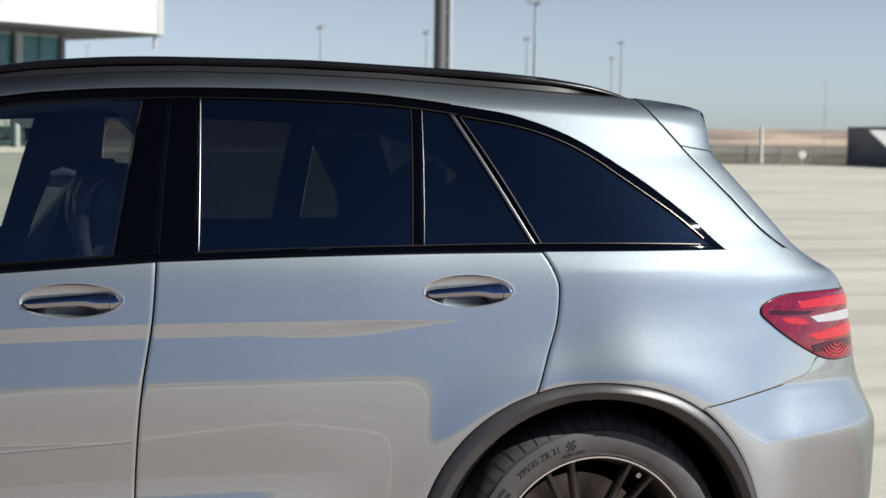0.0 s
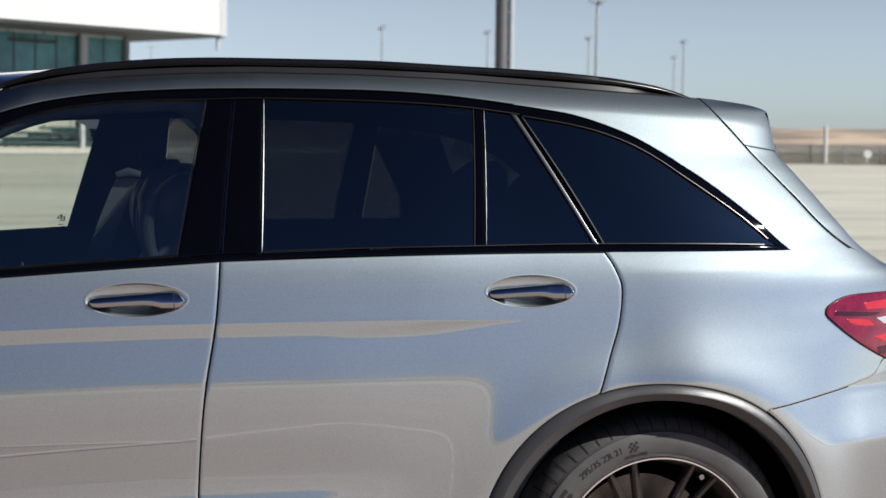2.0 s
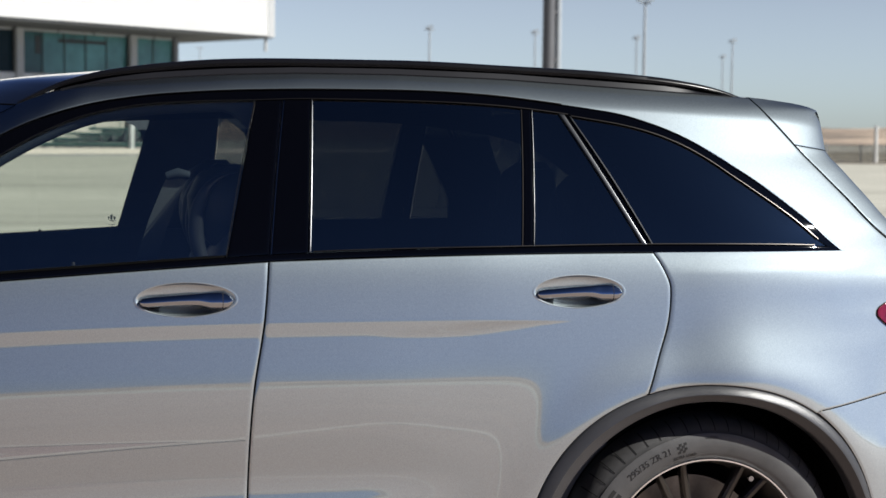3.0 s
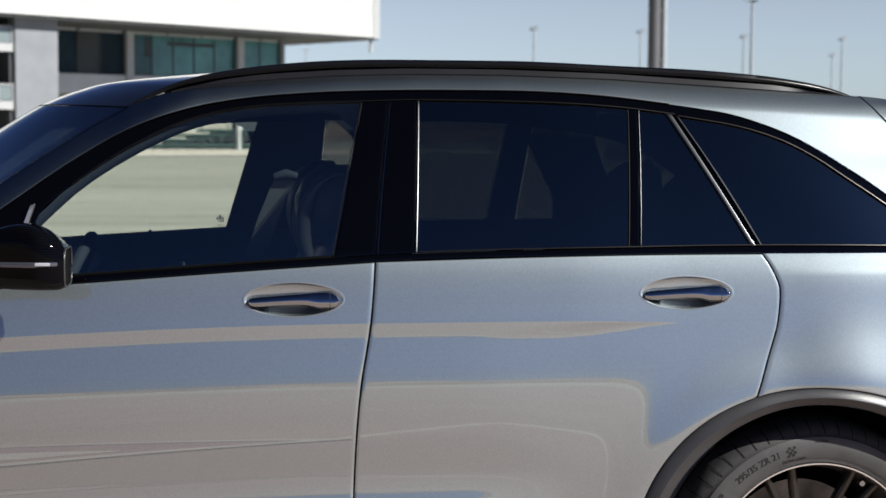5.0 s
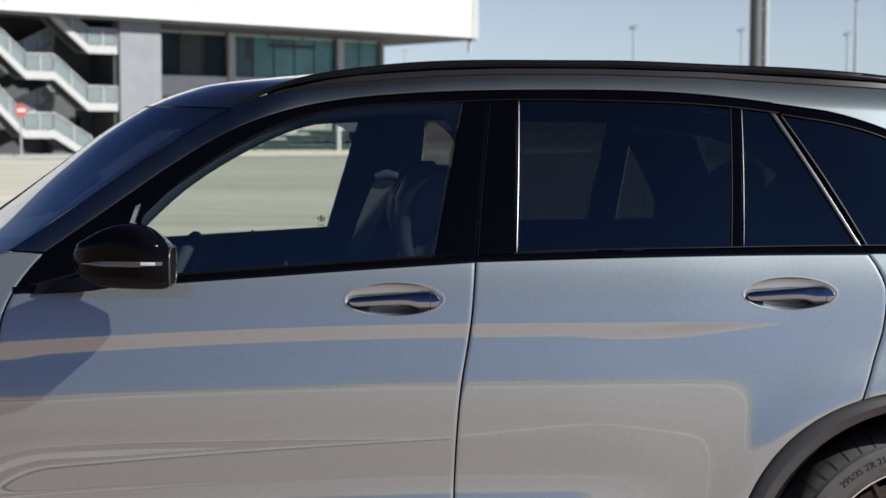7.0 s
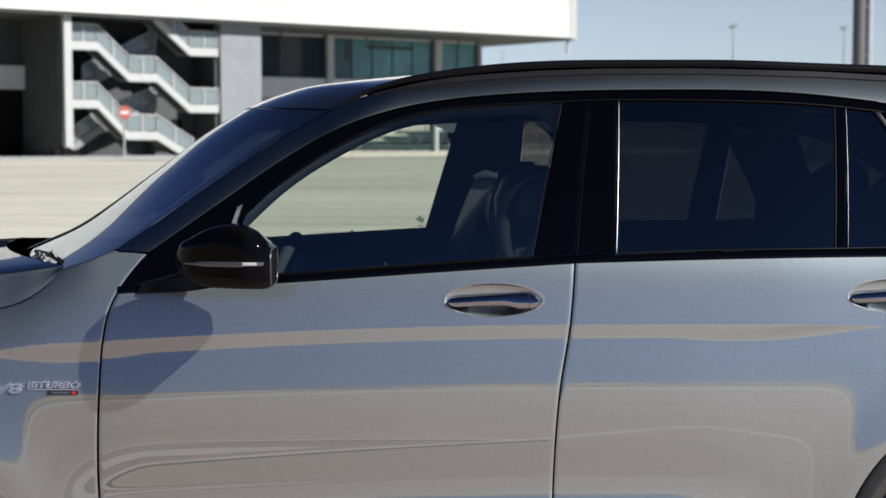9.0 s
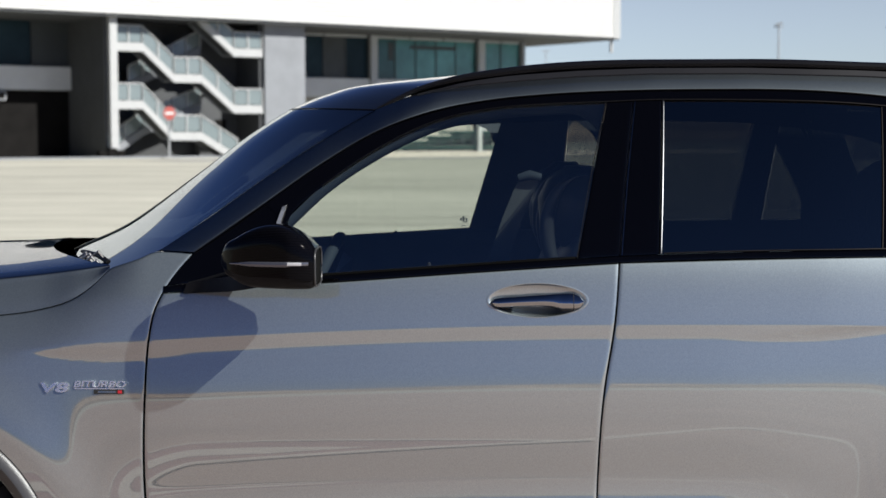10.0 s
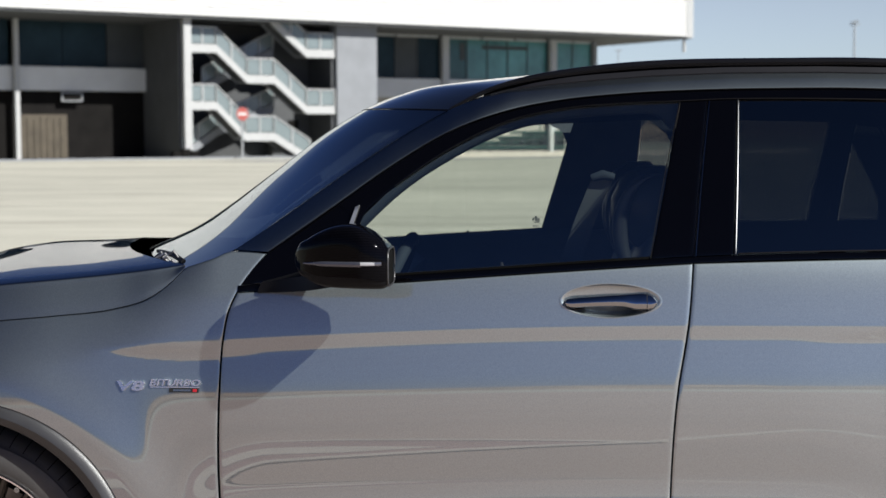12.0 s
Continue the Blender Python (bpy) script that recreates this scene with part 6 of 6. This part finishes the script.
# core near black, its lit walls a lighter grey: recess light put into colours
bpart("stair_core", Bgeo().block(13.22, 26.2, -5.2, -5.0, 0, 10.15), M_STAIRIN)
bpart("core_wall", Bgeo().block(18.3, 21.0, -5.0, -4.6, 2.2, 5.0), M_DARKWALL)
bpart("core_wall", Bgeo().block(22.6, 25.9, -5.0, -4.0, 0, 10.15), M_DARKWALL)
bpart("core_door", Bgeo().block(24.0, 24.9, -4.0, -3.95, 0, 2.9), M_DARKIN)
bpart("stair_side", Bgeo().block(25.9, 26.2, -5.0, -0.4, 0, 10.15), M_DARKWALL)


def flight(pts, v, rail=True, mat=None):
    """A stair run: stringer beam, treads, posts, glass and handrail."""
    s = bpart("stair_flight", Bgeo().beam((pts[0][0], v, pts[0][1]), (pts[1][0], v, pts[1][1]), 0.25, 0.62), mat or M_WHITESTEEL, None, "white steel outside stair")
    for a, b in zip(pts[1:], pts[2:]):
        bpart("stringer", Bgeo().beam((a[0], v, a[1]), (b[0], v, b[1]), 0.25, 0.62), mat or M_WHITESTEEL, s)
    for a, b in zip(pts, pts[1:]):
        g = Bgeo()
        n = max(2, int(abs(b[0] - a[0]) / 0.30))
        for i in range(n):
            u = a[0] + (b[0] - a[0]) * (i + 0.5) / n
            w = a[1] + (b[1] - a[1]) * (i + 0.5) / n
            g.block(u - 0.17, u + 0.17, v - 1.6, v - 0.1, w + 0.12, w + 0.20)
        bpart("treads", g, M_FRAMEGREY, s)
        # underside plate darker than the white stair; its shade is put into the colour
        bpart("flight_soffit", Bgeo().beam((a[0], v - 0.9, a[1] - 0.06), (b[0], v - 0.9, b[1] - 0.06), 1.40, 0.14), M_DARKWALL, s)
        g = Bgeo()
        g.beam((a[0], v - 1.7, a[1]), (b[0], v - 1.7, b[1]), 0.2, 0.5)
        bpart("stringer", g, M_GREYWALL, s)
        if rail:
            bpart("handrail", Bgeo().beam((a[0], v + 0.05, a[1] + 1.55), (b[0], v + 0.05, b[1] + 1.55), 0.10, 0.10), M_WHITESTEEL, s)
            m = max(1, round(abs(b[0] - a[0]) / 1.3))
            for i in range(m + 1):
                u = a[0] + (b[0] - a[0]) * i / m
                w = a[1] + (b[1] - a[1]) * i / m
                bpart("rail_post", Bgeo().block(u - 0.05, u + 0.05, v, v + 0.1, w + 0.2, w + 1.55), M_WHITESTEEL, s)
            bpart("rail_glass", Bgeo().beam((a[0], v, a[1] + 0.92), (b[0], v, b[1] + 0.92), 0.02, 1.1), M_RAILGLASS, s)


flight([(13.9, 3.89), (16.05, 3.89), (18.4, 1.59), (20.8, 1.59), (23.9, -0.2)], -0.3)
flight([(13.9, 8.09), (16.1, 8.09), (18.6, 5.89), (20.85, 5.89), (23.6, 3.64), (26.1, 3.64)], -0.3)
flight([(18.6, 12.24), (21.0, 10.09), (23.65, 7.94), (26.1, 7.94)], -0.3)
flight([(14.0, 0.0), (17.2, 1.99), (22.0, 3.84)], -2.6, True, M_GREYWALL)
flight([(16.0, 5.24), (22.0, 8.14)], -2.6, True, M_GREYWALL)

# no-entry sign before the stairs
sign = root("road_sign", at(16.05, 4, 0), "round red no-entry sign on a grey post", "sign")
bpart("sign_post", Bgeo().block(15.99, 16.11, 3.95, 4.05, 0, 3.6), M_FRAMEGREY, sign)
M_SIGNRED = plain("sign_red", (0.28, 0.060, 0.050), 0.4, vary=0.06)
g = Bgeo()
for rr, vv in ((0.48, 4.08),):
    n0 = len(g.v)
    for v_ in (vv, vv + 0.03):
        for k in range(28):
            a = 2 * math.pi * k / 28
            g.v.append(at(16.05 + rr * math.cos(a), v_, 3.22 + rr * math.sin(a)))
    g.f.append(tuple(n0 + 28 + k for k in range(28)))
    for k in range(28):
        g.f.append((n0 + k, n0 + (k + 1) % 28, n0 + 28 + (k + 1) % 28, n0 + 28 + k))
disc = bpart("sign_disc", g, M_SIGNRED, sign)
bpart("sign_bar", Bgeo().block(15.72, 16.38, 4.11, 4.125, 3.14, 3.30), M_WHITE, disc)

# kerb along the building
tagged(build("kerb", Bgeo().block(-40, 62, 3.0, 3.4, 0.0, 0.16), M_GREYWALL, None, "", 0), "pale concrete kerb before the building", "kerb", "", "structure")


# ---- lamp posts, fence and wall ----
M_POST = plain("galvanised_post", (0.26, 0.28, 0.30), 0.6, 0.0, vary=0.08, scale=2)
M_DARKPOST = plain("grey_painted_mast", (0.085, 0.085, 0.09), 0.45, vary=0.1, scale=1)
M_LAMPHEAD = plain("grey_lamp_housing", (0.17, 0.18, 0.19), 0.5, vary=0.1)


def lamp_post(x, y, h, r, lamps):
    p = root("lamp_post", (x, y, 0), "tall slim grey floodlight post far across the apron", "lamp post", "far lamp posts")
    g = Geo()
    g.tube([(x, y, 0), (x, y, h * 0.5), (x, y, h)], [0.8 * r, r * 0.65, r * 0.45], 10)
    build("mast", g, M_POST, p)
    for i in range(lamps):
        dx = (i - (lamps - 1) / 2) * 0.75
        g = Geo()
        n = g.add([(x + dx + a, y + b, h + c) for a, b, c in ((-0.36, -0.35, 0.0), (0.26, -0.35, 0.10), (0.26, 0.05, 0.10), (-0.36, 0.05, 0.0), (-0.30, -0.30, 0.14), (0.30, -0.30, 0.30), (0.30, 0.0, 0.30), (-0.30, 0.0, 0.14))])
        for q in ((0, 3, 2, 1), (4, 5, 6, 7), (0, 1, 5, 4), (1, 2, 6, 5), (2, 3, 7, 6), (3, 0, 4, 7)):
            g.face(*(n + i for i in q))
        build("lamp_head", g, M_LAMPHEAD, p)
    g = Geo()
    g.box(x - 0.45, x + 0.45, y - 0.06, y + 0.06, h - 0.16, h - 0.04)
    build("cross_arm", g, M_POST, p)


for x, y, h, r, k in ((37.65, 113.94, 11.9, 0.20, 2), (26.41, 143.59, 11.6, 0.16, 1), (38.28, 150.2, 11.9, 0.15, 1), (50.36, 155.0, 11.9, 0.15, 1), (62.14, 158.2, 12.0, 0.16, 1), (72.73, 188.4, 12.0, 0.15, 1), (6.8, 190.0, 12.0, 0.13, 0), (118, 215, 11, 0.10, 0)):
    lamp_post(x, y, h, r, k)

mast = root("light_mast", (15.47, 57.97, 0), "thick dark grey floodlight mast with a cable duct", "mast")
g = Geo()
g.tube([(15.30, 57.97, 0), (15.32, 57.97, 12)], 0.24, 20)
build("mast_tube", g, M_DARKPOST, mast)
g = Geo()
g.tube([(15.66, 57.90, 0), (15.67, 57.90, 12)], 0.12, 14)
build("cable_duct", g, M_POST, mast)
for z in (1.0, 3.0, 4.4, 6.2, 8.0):
    g = Geo()
    g.box(15.40, 15.70, 57.80, 57.95, z, z + 0.12)
    build("bracket", g, M_DARKPOST, mast)

# verge and mesh fence at the far edge, then a dark wall with a white ramp roof
verge = Geo()
verge.grid([[(30, 98, 0.02), (140, 45, 0.02)], [(60, 190, 0.02), (320, 160, 0.02)]])
tagged(build("verge", verge, M_GRASS, None, "", 0), "strip of dry grass beyond the apron", "grass", "", "structure")
fence = root("fence", (46, 92.2, 0), "dark mesh fence along the edge of the apron", "fence")
mk = Mat("fence_mesh", (0.10, 0.10, 0.095), 0.8)
veil = mk.t.nodes.new("ShaderNodeBsdfTransparent")
cross = mk.t.nodes.new("ShaderNodeMixShader")
cross.inputs[0].default_value = 0.42
mk.link(veil.outputs[0], cross.inputs[1])
mk.link(mk.b.outputs[0], cross.inputs[2])
mk.link(cross.outputs[0], mk.t.nodes["Material Output"].inputs[0])
mk.color(mk.ramp(mk.noise(0.5, 4), (0.3, (0.20, 0.20, 0.17)), (0.7, (0.34, 0.33, 0.29))))
fx0, fy0, fx1, fy1 = 24.0, 103.5, 51.0, 89.6
for i in range(15):
    q = i / 14
    g = Geo()
    x, y = fx0 + (fx1 - fx0) * q, fy0 + (fy1 - fy0) * q
    g.tube([(x, y, 0), (x, y, 1.25)], 0.05, 6)
    build("fence_post", g, M_FRAMEGREY, fence)
    if i < 14:
        x2, y2 = fx0 + (fx1 - fx0) * (i + 1) / 14, fy0 + (fy1 - fy0) * (i + 1) / 14
        g = Geo()
        g.grid([[(x, y + d, z), (x2, y2 + d, z)] for z, d in ((0.03, 0.0), (1.18, 0.0), (1.18, 0.02), (0.03, 0.02))])
        build("fence_panel", g, mk.m, fence, "see-through wire mesh panel")
for z in (0.05, 0.62, 1.18):
    g = Geo()
    g.tube([(fx0, fy0, z), (fx1, fy1, z)], 0.015, 5)
    build("fence_wire", g, M_DARKPOST, fence)
# pale edge stones before the verge
for d, w in ((-1.2, 0.5), (-4.0, 0.25)):
    tagged(sheet("kerb", [(fx0 - 4, fy0 + 2.1 + d), (fx1 + 30, fy1 - 15.4 + d), (fx1 + 30, fy1 - 15.4 + d + w), (fx0 - 4, fy0 + 2.1 + d + w)], 0.06, M_LINE, None), "pale edge stones along the apron", "kerb", "", "structure")
post = root("marker_post", (45.95, 92.1, 0), "white marker post by the fence", "post")
g = Geo()
g.tube([(45.95, 92.0, 0), (45.95, 92.0, 2.45)], [0.13, 0.11], 10)
build("post_tube", g, M_WHITE, post)
disc = root("round_sign", (47.9, 90.0, 0), "small white round sign on a post", "sign")
g = Geo()
g.tube([(47.9, 90.05, 0.68), (47.9, 90.0, 0.68)], 0.26, 20)
g.tube([(47.9, 90.1, 0), (47.9, 90.1, 0.7)], 0.03, 6)
build("sign_plate", g, M_WHITE, disc)
M_BLOCK = plain("grey_blockwork", (0.19, 0.195, 0.205), 0.8, vary=0.1, scale=0.8, fine=20)
wall = root("boundary_wall", (55, 88, 0), "dark grey boundary block with a white ramped roof", "wall")
g = Geo()
g.box(51.6, 75.0, 76.0, 91.0, 0, 2.5)
build("wall_block", g, M_BLOCK, wall)
g = Geo()
for z in (0.62, 1.25, 1.88):
    g.box(51.585, 51.6, 76.0, 91.0, z - 0.012, z + 0.012)
build("wall_joint", g, M_DARKPOST, wall)
g = Geo()
n = g.add([(x, y, z) for y in (80.0, 80.15) for x, z in ((46.75, 2.22), (49.5, 0.02), (51.5, 0.02), (51.5, 2.22))])
for q in ((0, 1, 2, 3), (7, 6, 5, 4), (0, 4, 5, 1), (3, 2, 6, 7), (0, 3, 7, 4), (1, 5, 6, 2)):
    g.face(*(n + i for i in q))
build("white_ramp", g, M_WHITE, wall, "white painted ramp")

# green bleachers and a white post beyond the building's end
stand = root("bleachers", (-3, 126, 0), "green slatted bleachers beyond the apron", "bleachers")
M_GREEN = plain("green_painted_steel", (0.045, 0.095, 0.080), 0.5, vary=0.2, scale=1.0)
for i in range(4):
    g = Geo()
    g.box(-10.0 + 1.9 * i, 0.6, 126.0 + 0.8 * i, 126.5 + 0.8 * i, 0.55 + 0.40 * i, 0.78 + 0.40 * i)
    build("bench", g, M_GREEN, stand)
    g = Geo()
    g.box(-9.0 + 1.9 * i, 0.2, 126.55 + 0.8 * i, 126.62 + 0.8 * i, 0.40 + 0.40 * i, 0.62 + 0.40 * i)
    build("riser", g, M_DARKPOST, stand)
for i in range(12):
    g = Geo()
    x = -9.5 + 0.9 * i
    g.box(x - 0.05, x + 0.05, 126.2, 128.8, 0, 0.5 + 0.12 * i)
    build("support", g, M_DARKPOST, stand)
for i in range(3):
    g = Geo()
    g.tube([(-3.9 + 2.1 * i, 128.9, 1.9), (-3.9 + 2.1 * i, 128.9, 2.75)], 0.05, 6)
    build("rail_post", g, M_GREEN, stand)
g = Geo()
g.tube([(-4.2, 128.9, 2.7), (0.5, 128.9, 2.7)], 0.05, 6)
build("guard_rail", g, M_GREEN, stand)
# low pale wall and a grey strip before the bleachers
tagged(build("kerb", Bgeo().block(27, 66, 11.0, 11.5, 0.0, 0.40), M_LINE, None, "", 0), "pale low kerb before the bleachers", "kerb", "", "structure")
tagged(sheet("road", [at(10, 11.6, 0)[:2], at(66, 11.6, 0)[:2], at(66, 21, 0)[:2], at(10, 19, 0)[:2]][::-1], 0.018, M_STRIPROAD, None), "strip of grey asphalt along the building", "road", "", "structure")
pst = root("white_pole", (-0.86, 120, 0), "white pole before the bleachers", "pole")
g = Geo()
g.tube([(-0.86, 120, 0), (-0.86, 120, 5.0)], 0.22, 12)
build("pole_tube", g, M_WHITE, pst)
